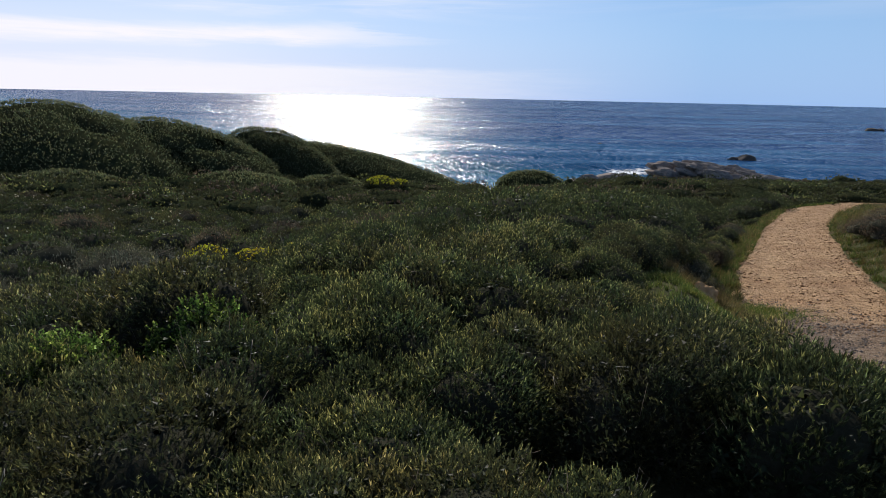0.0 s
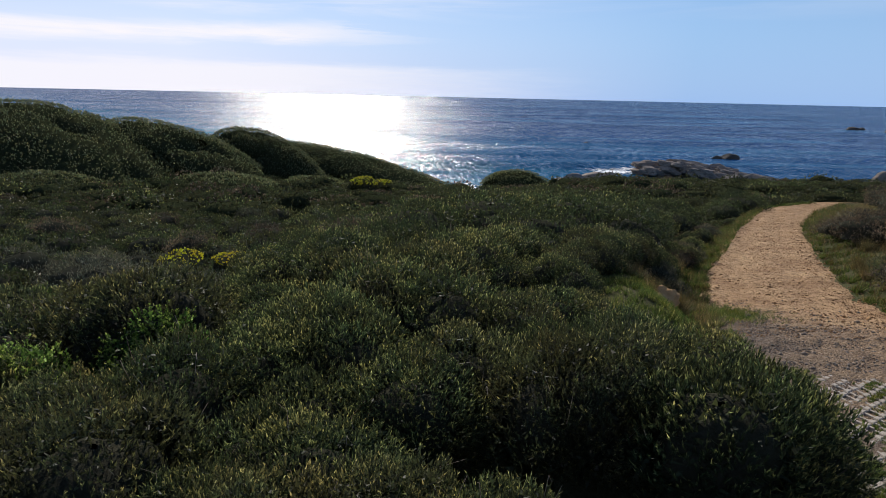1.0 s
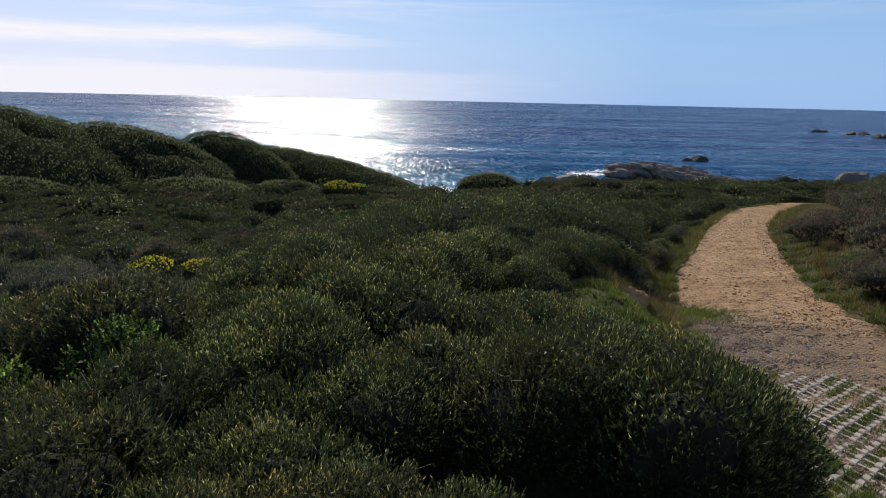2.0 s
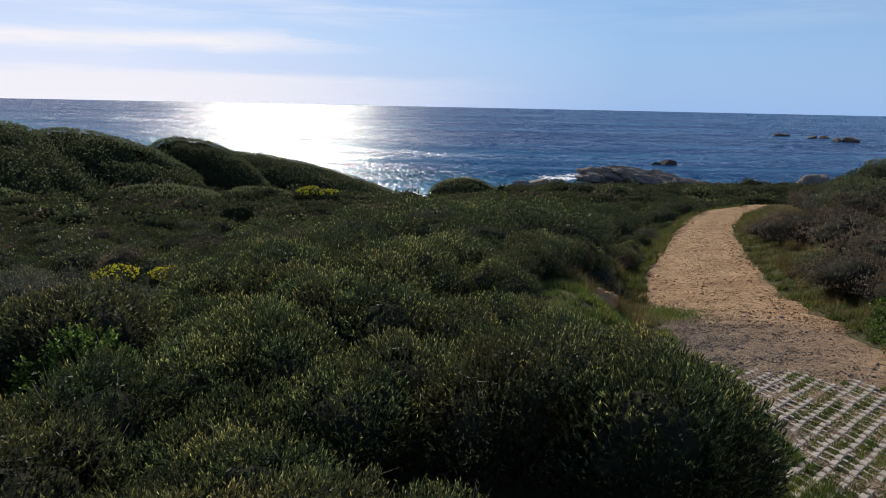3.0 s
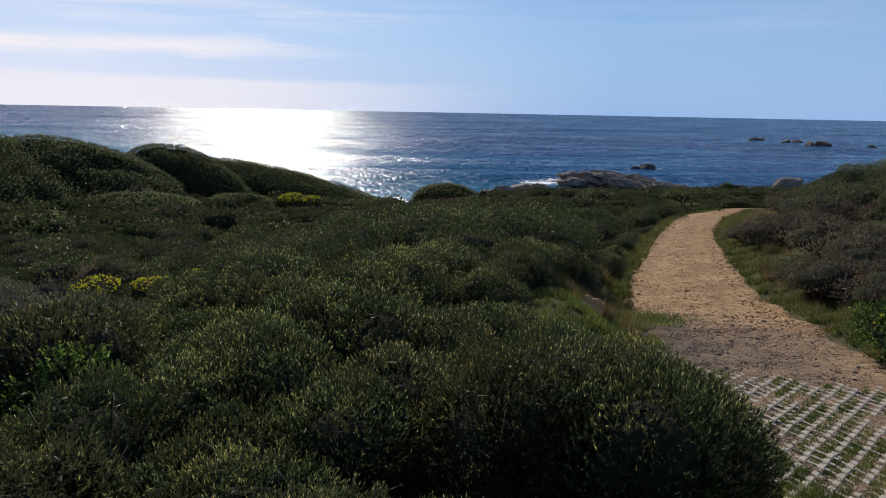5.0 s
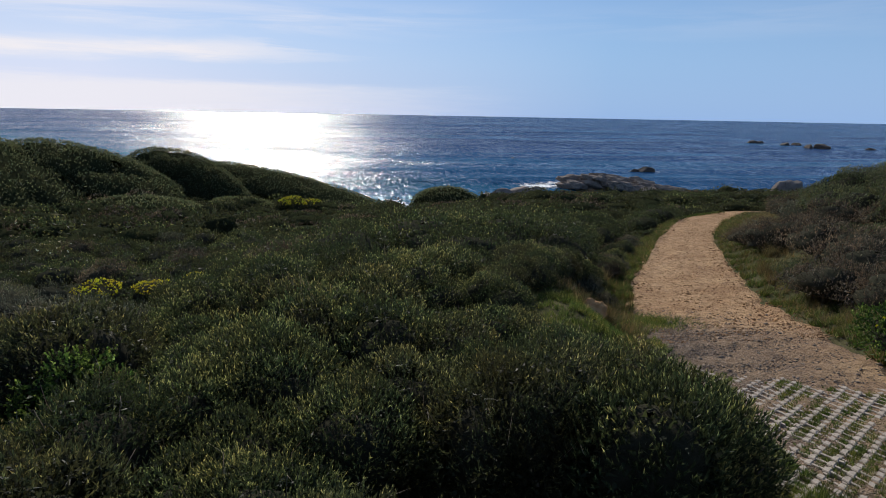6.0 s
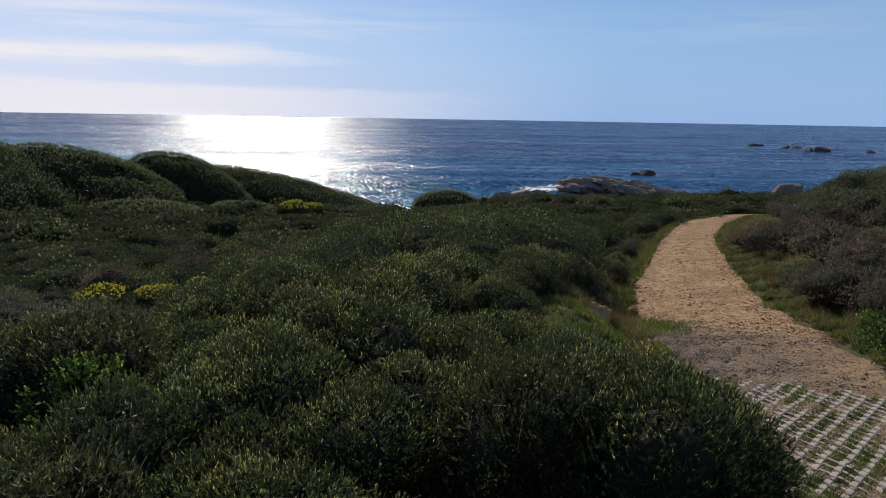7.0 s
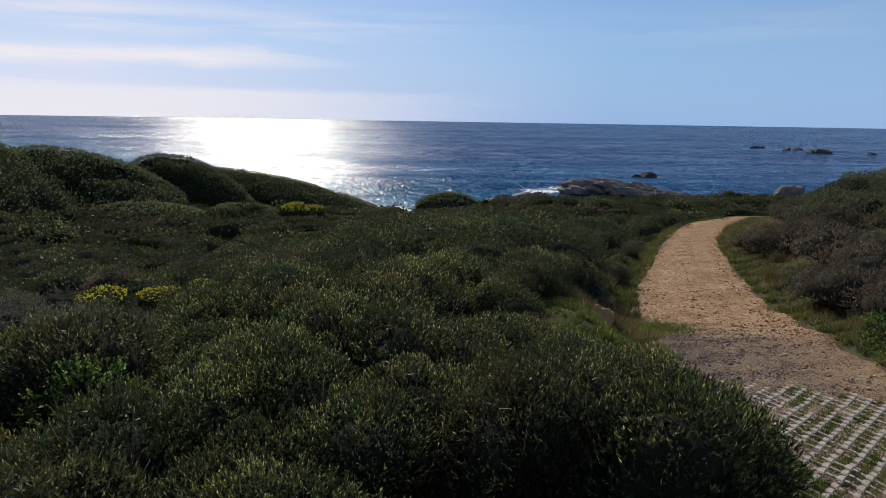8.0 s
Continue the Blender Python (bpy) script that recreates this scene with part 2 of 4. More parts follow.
def rock_material(name, a, b, c, scale=1.0, cracks=False, shine=0.15):
    m, t, bsdf = material(name)
    p = world_place(t)
    info = t.nodes.new("ShaderNodeObjectInfo")
    big, small = noise_node(t, p, 0.5 * scale, 5.0, 0.6), noise_node(t, p, 6.0 * scale, 6.0, 0.7)
    color = mix_color(t, ramp_node(t, big, [(0.3, 0.0), (0.7, 1.0)]), a, b)
    color = mix_color(t, ramp_node(t, small, [(0.5, 0.0), (0.8, 0.7)]), color, c)
    color = mix_color(t, math_node(t, "MULTIPLY", info.outputs["Random"], 0.35), color, a)
    link(t, color, bsdf.inputs["Base Color"])
    bsdf.inputs["Roughness"].default_value = 0.85
    bsdf.inputs["Specular IOR Level"].default_value = shine
    if cracks:
        joint = node(t, "ShaderNodeTexVoronoi", Scale=0.34)
        joint.feature = "DISTANCE_TO_EDGE"
        bent = node(t, "ShaderNodeVectorMath")
        bent.operation = "ADD"
        link(t, p, bent.inputs[0])
        link(t, noise_node(t, p, 0.5, 3.0, color=True), bent.inputs[1])
        link(t, bent.outputs[0], joint.inputs["Vector"])
        open_ = ramp_node(t, joint.outputs["Distance"], [(0.0, 0.7), (0.014, 0.0)])
        link(t, mix_color(t, open_, color, tuple(0.6 * v for v in c)), bsdf.inputs["Base Color"])
        small = math_node(t, "SUBTRACT", small, math_node(t, "MULTIPLY", open_, 0.5))
    bump(t, bsdf, small, 0.8, (0.3 if cracks else 0.12) / scale)
    return m


GRANITE = rock_material("weathered_granite", (0.23, 0.185, 0.155), (0.36, 0.3, 0.255), (0.075, 0.06, 0.052), cracks=True)
WET_ROCK = rock_material("dark_wet_granite", (0.08, 0.066, 0.058), (0.14, 0.118, 0.102), (0.04, 0.033, 0.03))
SANDSTONE = rock_material("ochre_stone", (0.5, 0.27, 0.12), (0.58, 0.36, 0.18), (0.26, 0.14, 0.07), 12.0)
GRAVEL = rock_material("grey_crushed_stone", (0.13, 0.105, 0.09), (0.28, 0.23, 0.19), (0.06, 0.05, 0.044), 20.0)
CONCRETE = rock_material("weathered_concrete", (0.34, 0.29, 0.24), (0.44, 0.38, 0.315), (0.16, 0.132, 0.105), 16.0)
CLOD = rock_material("earth_clods", (0.24, 0.135, 0.07), (0.36, 0.22, 0.12), (0.12, 0.07, 0.042), 14.0)


def sea_material():
    m, t, bsdf = material("sea_water")
    p = world_place(t)
    sep = node(t, "ShaderNodeSeparateXYZ")
    link(t, p, sep.inputs[0])

    def drawn(x, y=1.0):
        n = node(t, "ShaderNodeVectorMath")
        n.operation = "MULTIPLY"
        n.inputs[1].default_value = (x, y, 1.0)
        link(t, p, n.inputs[0])
        return n.outputs[0]

    def added(a, b, op="ADD"):
        n = node(t, "ShaderNodeVectorMath")
        n.operation = op
        for i, v in enumerate((a, b)):
            if isinstance(v, tuple):
                n.inputs[i].default_value = v
            else:
                link(t, v, n.inputs[i])
        return n.outputs[0]

    lane = noise_node(t, drawn(0.16), 0.0046, 4.0, 0.6, 0.5)
    slick = noise_node(t, drawn(0.14), 0.018, 5.0, 0.65, 0.8)
    # shallow pale water close in over sand, deep blue further out
    depth = math_node(t, "ADD", sep.outputs[1], math_node(t, "MULTIPLY", math_node(t, "SUBTRACT", slick, 0.5), 190.0))
    depth = math_node(t, "ADD", depth, math_node(t, "MULTIPLY", sep.outputs[0], 1.1))
    color = ramp_node(t, math_node(t, "MULTIPLY", depth, 0.0016), [(0.2, (0.02, 0.165, 0.22)), (0.4, (0.005, 0.062, 0.15)), (0.75, (0.003, 0.029, 0.118)), (1.0, (0.002, 0.02, 0.1))])
    # pale bands: sheen of differing wave slopes, painted into the base colour
    streak = noise_node(t, drawn(0.2), 0.012, 5.0, 0.6, 1.8)
    color = mix_color(t, ramp_node(t, streak, [(0.5, 0.0), (0.57, 0.75), (0.64, 0.0)]), color, (0.03, 0.12, 0.23))
    link(t, color, bsdf.inputs["Base Color"])
    bsdf.inputs["Roughness"].default_value = 0.16
    bsdf.inputs["IOR"].default_value = 1.33
    bsdf.inputs["Specular IOR Level"].default_value = 0.12
    # the slopes of the waves: long swell, wind waves, chop and ripples, calmer in the slicks and lanes
    slopes = None
    for vec, scale, detail, much in ((drawn(0.25), 0.02, 2.0, 0.25), (drawn(0.5), 0.11, 2.0, 0.3), (drawn(1.0, 0.12), 1.2, 1.0, 0.75), (drawn(1.0, 0.2), 3.2, 1.0, 0.8), (p, 0.6, 2.0, 0.55), (p, 5.0, 2.0, 1.2)):
        one = added(added(noise_node(t, vec, scale, detail, 0.6, color=True), (0.5, 0.5, 0.5), "SUBTRACT"), (1.05 * much, much, 0.0), "MULTIPLY")
        slopes = one if slopes is None else added(slopes, one)
    steep = math_node(t, "MULTIPLY", ramp_node(t, slick, [(0.38, 0.72), (0.58, 1.15)]), ramp_node(t, lane, [(0.36, 0.62), (0.52, 1.1)]))
    grown = node(t, "ShaderNodeVectorMath")
    grown.operation = "SCALE"
    link(t, slopes, grown.inputs[0])
    link(t, steep, grown.inputs["Scale"])
    even = node(t, "ShaderNodeVectorMath")
    even.operation = "NORMALIZE"
    link(t, added(grown.outputs[0], (0.0, -0.19, 1.0)), even.inputs[0])
    link(t, even.outputs[0], bsdf.inputs["Normal"])
    return m


SEA = sea_material()


def foam_material():
    m, t, bsdf = material("white_foam")
    p = world_place(t)
    lace = noise_node(t, p, 0.55, 6.0, 0.7)
    bsdf.inputs["Base Color"].default_value = (0.8, 0.83, 0.85, 1)
    bsdf.inputs["Roughness"].default_value = 0.9
    edge = node(t, "ShaderNodeAttribute")
    edge.attribute_name = "tone"
    link(t, ramp_node(t, math_node(t, "ADD", lace, math_node(t, "MULTIPLY", edge.outputs["Fac"], 0.3)), [(0.6, 0.0), (0.7, 1.0)]), bsdf.inputs["Alpha"])
    return m


FOAM = foam_material()


def plain(name, color, rough=0.5):
    m, t, bsdf = material(name)
    grain = noise_node(t, place_of(t), 8.0, 4.0)
    link(t, mix_color(t, grain, tuple(0.85 * v for v in color), color), bsdf.inputs["Base Color"])
    bsdf.inputs["Roughness"].default_value = rough
    return m


# ---- the lie of the land ----
RNG = np.random.default_rng(7)


def smooth(a, b, v):
    k = np.clip((v - a) / (b - a), 0, 1)
    return k * k * (3 - 2 * k)


WAVES = {}


def waves(x, y, scale, seed):
    """A cheap rolling noise between about -1 and 1."""
    if seed not in WAVES:
        r = np.random.default_rng(seed)
        WAVES[seed] = [(math.cos(a), math.sin(a), b, n) for n in range(5) for a, b in [r.uniform(0, 6.283, 2)]]
    out = 0.0
    for c, s, phase, n in WAVES[seed]:
        out = out + np.sin((x * c + y * s) * ((1 + 0.55 * n) / scale * 6.283) + phase) / (1 + 0.5 * n)
    return out / 2.2


def track_left(y):
    return np.interp(y, [-10, 2, 5.2, 7.5, 9.1, 11.1, 13.6, 16.2, 19.7, 25.5, 35.7, 40.5, 44], [3.4, 3.9, 4.6, 5.2, 5.45, 5.95, 7.2, 8.35, 10.7, 14.3, 21.6, 28.5, 36])


def track_right(y):
    return np.interp(y, [-10, 2, 7.4, 9.0, 11.5, 15.4, 20.7, 27.3, 33.8, 41.6, 44], [7.4, 8.0, 8.8, 9.4, 10.5, 12.3, 15.1, 18.8, 23.8, 31.6, 36])


def track_level(y):
    return np.interp(y, [-10, 4, 6, 9, 13, 17, 21, 35, 43, 60], [1.6, 0.24, 0.0, -0.35, -1.1, -1.5, -1.85, -2.9, -3.5, -5.2])


def ridge_line(x):
    """Where the dune ridge by the shore runs, and how high its thicket stands."""
    y = np.interp(x, [-90, -46, -34, -23, -14, 4, 12], [50, 62, 70, 74, 80, 90, 96])
    z = np.interp(x, [-90, -46, -34, -23, -14, 4, 12], [3.6, 2.3, 0.1, -1.6, -3.2, -11.5, -14])
    return y, z


def ground_z(x, y):
    x, y = np.asarray(x, float), np.asarray(y, float)
    left = np.interp(y, [-40, 0, 4, 8, 11, 16, 25, 35, 50, 70, 100, 130, 200, 300], [1.6, 0.85, 0.75, 0.7, 0.3, -0.8, -2.6, -3.6, -4.7, -8.2, -14, -19.6, -27, -40])
    left = left - 0.85 * smooth(0.5, 7.0, -x) * smooth(28, 14, y) + 1.0 * smooth(12, 40, -x) * smooth(70, 30, y) * smooth(10, 30, y)
    right = np.interp(y, [40, 50, 65, 80, 100, 130, 170, 190, 300], [-3.4, -4.2, -6.0, -8.2, -11.8, -19.2, -21, -23, -40])
    left = np.where(y > 40, left + (right - left) * smooth(9, 24, x) * smooth(40, 52, y), left)
    left = left - 0.5 * np.exp(-(((x + 4.2) / 2.6) ** 2) - ((y - 11.5) / 3.2) ** 2)
    left = left + 0.12 * waves(x, y, 9.0, 3) + 0.35 * waves(x, y, 26.0, 4) * smooth(12, 35, y)
    level = track_level(y)
    on = smooth(46, 40, y)
    l, r = track_left(y), track_right(y)
    rise_l = smooth(0.0, 1.9, l - x)
    bank = level + 0.15 * np.clip(x - r, 0, 12) + 2.1 * np.exp(-(((x - 30) / 8.5) ** 2) - ((y - 20) / 9.0) ** 2) * smooth(0, 8, x - r) + 0.15 * waves(x, y, 7.0, 5)
    bank = np.where(y > 30, bank + (left - bank) * smooth(30, 50, y), bank)
    strip = np.where(x < l, level + (left - level) * rise_l, np.where(x > r, level + (bank - level) * smooth(0, 1.2, x - r), level))
    z = left + (strip - left) * on
    ry, rz = ridge_line(x)
    off = y - ry
    hill = rz - 1.6 - np.where(off < 0, 0.175, 0.2) * np.abs(off) - np.where(off < 0, 0.0, 0.02) * off**2 + 0.5 * waves(x, y, 13.0, 6) * smooth(0, 8, np.abs(off))
    hill = np.where(x > 14, -60, hill)
    return np.maximum(z, hill)


SEA_Z = -18.5


# ---- mesh helpers ----
def mesh_arrays(name, verts, tris, mats, tone=None, slots=None):
    me = bpy.data.meshes.new(name)
    verts, tris = np.asarray(verts, np.float32), np.asarray(tris, np.int32)
    me.vertices.add(len(verts))
    me.vertices.foreach_set("co", verts.ravel())
    me.loops.add(tris.size)
    me.loops.foreach_set("vertex_index", tris.ravel())
    me.polygons.add(len(tris))
    me.polygons.foreach_set("loop_start", np.arange(0, tris.size, tris.shape[1], dtype=np.int32))
    for m in mats:
        me.materials.append(m)
    if slots is not None:
        me.polygons.foreach_set("material_index", np.asarray(slots, np.int32))
    me.update(calc_edges=True)
    if tone is not None:
        me.attributes.new("tone", "FLOAT", "POINT").data.foreach_set("value", np.asarray(tone, np.float32))
    return me


def smooth_shade(me):
    me.polygons.foreach_set("use_smooth", np.ones(len(me.polygons), bool))
    return me


def part(name, me, parent, label="", m=None):
    ob = new(name, me)
    ob.parent = parent
    if m is not None:
        ob.matrix_basis = m
    return tagged(ob, label) if label else ob


def thing(name, m, label, category, group=""):
    ob = new(name)
    ob.matrix_basis = m
    return tagged(ob, label, category, group)


def unit(v):
    return v / np.maximum(np.linalg.norm(v, axis=-1, keepdims=True), 1e-9)


def leaves(base, way, rng, count, length, width, spread, shoot, lone=False):
    """Leaves set along shoots: base and way are one row a shoot. Returns vertices, triangles, tones."""
    n = len(base)
    up = np.linspace(0.05, 1, count)[None, :, None]
    b = base[:, None] + way[:, None] * shoot * up * rng.uniform(0.7, 1.2, (n, 1, 1))
    d = unit(way[:, None] + spread * (1.25 - 0.7 * up) * rng.normal(size=(n, count, 3)))
    ln = length * rng.uniform(0.65, 1.25, (n, count, 1)) * (1.1 - 0.3 * up)
    side = unit(np.cross(d, rng.normal(size=(n, count, 3)))) * width * 0.5 * rng.uniform(0.7, 1.2, (n, count, 1))
    # tone grows towards the tip: pale young growth, plus painted sunlight
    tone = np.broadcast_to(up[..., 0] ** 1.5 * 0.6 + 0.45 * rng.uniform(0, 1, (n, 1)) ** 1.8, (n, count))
    if lone:
        v = np.stack([b - side, b + side, b + d * ln], 2).reshape(-1, 3)
        f = np.arange(len(v)).reshape(-1, 3)
        return v, f, np.repeat(tone.ravel(), 3)
    lift = unit(np.cross(side, d)) * width * 0.25
    v = np.stack([b, b + d * ln * 0.55 + side + lift, b + d * ln, b + d * ln * 0.55 - side + lift], 2).reshape(-1, 3)
    k = np.arange(0, len(v), 4)[:, None]
    f = np.concatenate([k + [0, 1, 2], k + [0, 2, 3]])
    return v, f, np.repeat(tone.ravel(), 4)


def join(*sets):
    vs, fs, ts, at = [], [], [], 0
    for v, f, t in sets:
        vs.append(v), fs.append(f + at), ts.append(t)
        at += len(v)
    return np.concatenate(vs), np.concatenate(fs), np.concatenate(ts)


def tube(points, radii, sides=5):
    """A tapering limb along points."""
    pts = np.asarray(points, float)
    d = unit(np.gradient(pts, axis=0))
    ref = np.where(np.abs(d[:, 2:]) > 0.9, [[1.0, 0, 0]], [[0, 0, 1.0]])
    s = unit(np.cross(d, ref))
    u = np.cross(s, d)
    a = np.linspace(0, 2 * np.pi, sides, endpoint=False)
    ring = pts[:, None] + (np.cos(a)[None, :, None] * s[:, None] + np.sin(a)[None, :, None] * u[:, None]) * np.asarray(radii)[:, None, None]
    v = ring.reshape(-1, 3)
    f = []
    for i in range(len(pts) - 1):
        for j in range(sides):
            p, q = i * sides + j, i * sides + (j + 1) % sides
            f += [(p, q, q + sides), (p, q + sides, p + sides)]
    return v, np.array(f), np.zeros(len(v))


def dome_points(n, rng, low=-0.1, lumps=6, lump=0.22, round_=0.55, rag=0.0, tops=None):
    """Points on a lumpy dome of about unit radius, and the way out there."""
    d = rng.normal(size=(n * 3, 3))
    d = unit(d)
    d = d[d[:, 2] > low][:n]
    c = unit(rng.normal(size=(lumps, 3)) + [0, 0, 0.5]) if tops is None else tops
    near = (d @ c.T).max(1)
    r = 1 - lump + lump * smooth(round_, 0.99, near) * 1.3
    r = r * (1 + rag * rng.normal(size=len(r)))
    return d * r[:, None], d, r


def dome_core(rng, shrink, lumps=6, lump=0.2, seg=14, rings=6, tops=None, round_=0.55):
    """The core of a shrub: a lumpy, closed dome in place of its shaded inside."""
    c = unit(rng.normal(size=(lumps, 3)) + [0, 0, 0.5]) if tops is None else tops
    v, f = [], []
    for i in range(rings + 1):
        th = (0.02 + 0.56 * i / rings) * np.pi
        for j in range(seg):
            ph = 2 * np.pi * j / seg
            d = np.array([np.sin(th) * np.cos(ph), np.sin(th) * np.sin(ph), np.cos(th)])
            r = shrink * (1 - lump + lump * 1.2 * float(smooth(round_, 0.99, (c @ d).max()))) * rng.uniform(0.97, 1.03)
            v.append(d * r)
    for i in range(rings):
        for j in range(seg):
            p, q = i * seg + j, i * seg + (j + 1) % seg
            f += [(p, p + seg, q), (q, p + seg, q + seg)]
    return np.array(v), np.array(f), np.zeros(len(v))


def stems(rng, count, reach):
    sets = []
    for n in range(count):
        a, tilt = rng.uniform(0, 6.283), rng.uniform(0.1, 0.75)
        end = np.array([np.cos(a) * tilt, np.sin(a) * tilt, rng.uniform(0.7, 0.95)]) * reach
        mid = end * 0.5 + rng.normal(size=3) * 0.06
        sets.append(tube([(0, 0, -0.25), mid, end], [0.035, 0.024, 0.008], 5))
    return join(*sets)

# ---- ground, track, sea ----
def spread(a, b, fine_a, fine_b, fine, coarse):
    """Steps that are fine between fine_a and fine_b and grow outside."""
    out, v, s = [fine_b], fine_b, fine
    while v < b:
        s = min(s * 1.12, coarse)
        v += s
        out.append(min(v, b))
    mid = list(np.arange(fine_a, fine_b, fine))
    low, v, s = [], fine_a, fine
    while v > a:
        s = min(s * 1.12, coarse)
        v -= s
        low.append(max(v, a))
    return np.array(low[::-1] + mid + out)


def sheet(name, xs, ys, height, mat):
    gx, gy = np.meshgrid(xs, ys)
    v = np.stack([gx, gy, height(gx, gy)], -1).reshape(-1, 3)
    w = len(xs)
    k = (np.arange(len(ys) - 1)[:, None] * w + np.arange(w - 1)[None]).ravel()[:, None]
    f = np.concatenate([k + [0, 1, w + 1], k + [0, w + 1, w]])
    return new(name, smooth_shade(mesh_arrays(name, v, f, [mat])))


def below_track(x, y):
    """The ground, cut a little lower where the track's own surface lies on it."""
    l, r = track_left(y), track_right(y)
    inside = smooth(-0.1, 0.35, x - l) * smooth(-0.1, 0.35, r - x) * smooth(43.5, 42, y)
    return ground_z(x, y) - 0.09 * inside


ground = sheet("ground", spread(-400, 400, 0, 32, 0.24, 8), spread(-60, 200, 1, 46, 0.24, 6), below_track, SOIL)
tagged(ground, "sandy coastal ground under low scrub", "ground", kind="structure")


def make_track():
    ys = np.arange(-6, 43.6, 0.11)
    us = np.linspace(0, 1, 44)
    y, u = np.meshgrid(ys, us, indexing="ij")
    l = track_left(y) - 0.35 + 0.3 * waves(y, y * 0, 3.4, 11) + 0.16 * waves(y, y * 0, 1.1, 13)
    r = track_right(y) + 0.3 + 0.3 * waves(y, y * 0, 3.1, 12) + 0.16 * waves(y, y * 0, 1.0, 14)
    x = l + (r - l) * u
    edge = smooth(0, 0.13, u) * smooth(1, 0.87, u)
    ruts = -0.035 * (np.exp(-(((u - 0.3) / 0.1) ** 2)) + np.exp(-(((u - 0.72) / 0.1) ** 2))) * smooth(8, 12, y)
    lumps = 0.022 * waves(x, y, 0.9, 21) + 0.014 * waves(x, y, 0.4, 22)
    z = ground_z(x, y) - 0.11 + 0.125 * edge + ruts * edge + lumps * edge
    v = np.stack([x, y, z], -1).reshape(-1, 3)
    w = len(us)
    k = (np.arange(len(ys) - 1)[:, None] * w + np.arange(w - 1)[None]).ravel()[:, None]
    f = np.concatenate([k + [0, 1, w + 1], k + [0, w + 1, w]])
    ob = new("dirt_track", smooth_shade(mesh_arrays("dirt_track", v, f, [TRACK])))
    return tagged(ob, "ochre sand track with grey gravel by the paving", "track", kind="structure")


make_track()


def make_sea():
    """A disc of water to the horizon, its far part lifted so that it meets the sky where the round earth's would."""
    rad = np.concatenate([np.linspace(20, 400, 20), np.geomspace(440, 4900, 24)])
    turn = np.linspace(0, 2 * np.pi, 128, endpoint=False)
    r, a = np.meshgrid(rad, turn, indexing="ij")
    v = np.stack([r * np.cos(a), r * np.sin(a), SEA_Z + 12.5 * (r / 4900) ** 2], -1).reshape(-1, 3)
    n = len(turn)
    f = []
    for i in range(len(rad) - 1):
        for j in range(n):
            p, q = i * n + j, i * n + (j + 1) % n
            f += [(p, p + n, q), (q, p + n, q + n)]
    ob = new("sea", smooth_shade(mesh_arrays("sea", v, np.array(f), [SEA])))
    return tagged(ob, "blue sea with a bright sun glitter and turquoise shallows", "sea", kind="structure")


make_sea()


def foam_patch(x, y, rx, ry, turn, seed):
    r = np.random.default_rng(seed)
    rings, seg = 8, 40
    rad = np.linspace(0, 1, rings + 1)[1:]
    a = np.linspace(0, 2 * np.pi, seg, endpoint=False)
    wob = 1 + 0.35 * np.interp(a, np.linspace(0, 2 * np.pi, 12), np.append(v := r.normal(size=11) * 0.6, v[0]))
    v = [(0, 0, 0)] + [(rx * q * w * np.cos(b), ry * q * w * np.sin(b), 0) for q in rad for b, w in zip(a, wob)]
    tone = [1.0] + [1 - q for q in rad for _ in a]
    f = [(0, 1 + j, 1 + (j + 1) % seg) for j in range(seg)]
    for i in range(rings - 1):
        for j in range(seg):
            p, q = 1 + i * seg + j, 1 + i * seg + (j + 1) % seg
            f += [(p, p + seg, q), (q, p + seg, q + seg)]
    ob = new("foam", mesh_arrays("foam", v, f, [FOAM], tone))
    ob.matrix_basis = pose(x, y, SEA_Z + 0.12, 0, 0, turn)
    tagged(ob, "white surf foam breaking along the granite shore", "foam", kind="stuff")


for n, row in enumerate([(58, 180, 13, 10, 20), (68, 187, 14, 7, 10), (8, 143, 6, 9, 0), (119, 231, 7, 4, 0), (48, 160, 9, 5, 20), (376, 540, 14, 8, 0)]):
    foam_patch(*row, 40 + n)


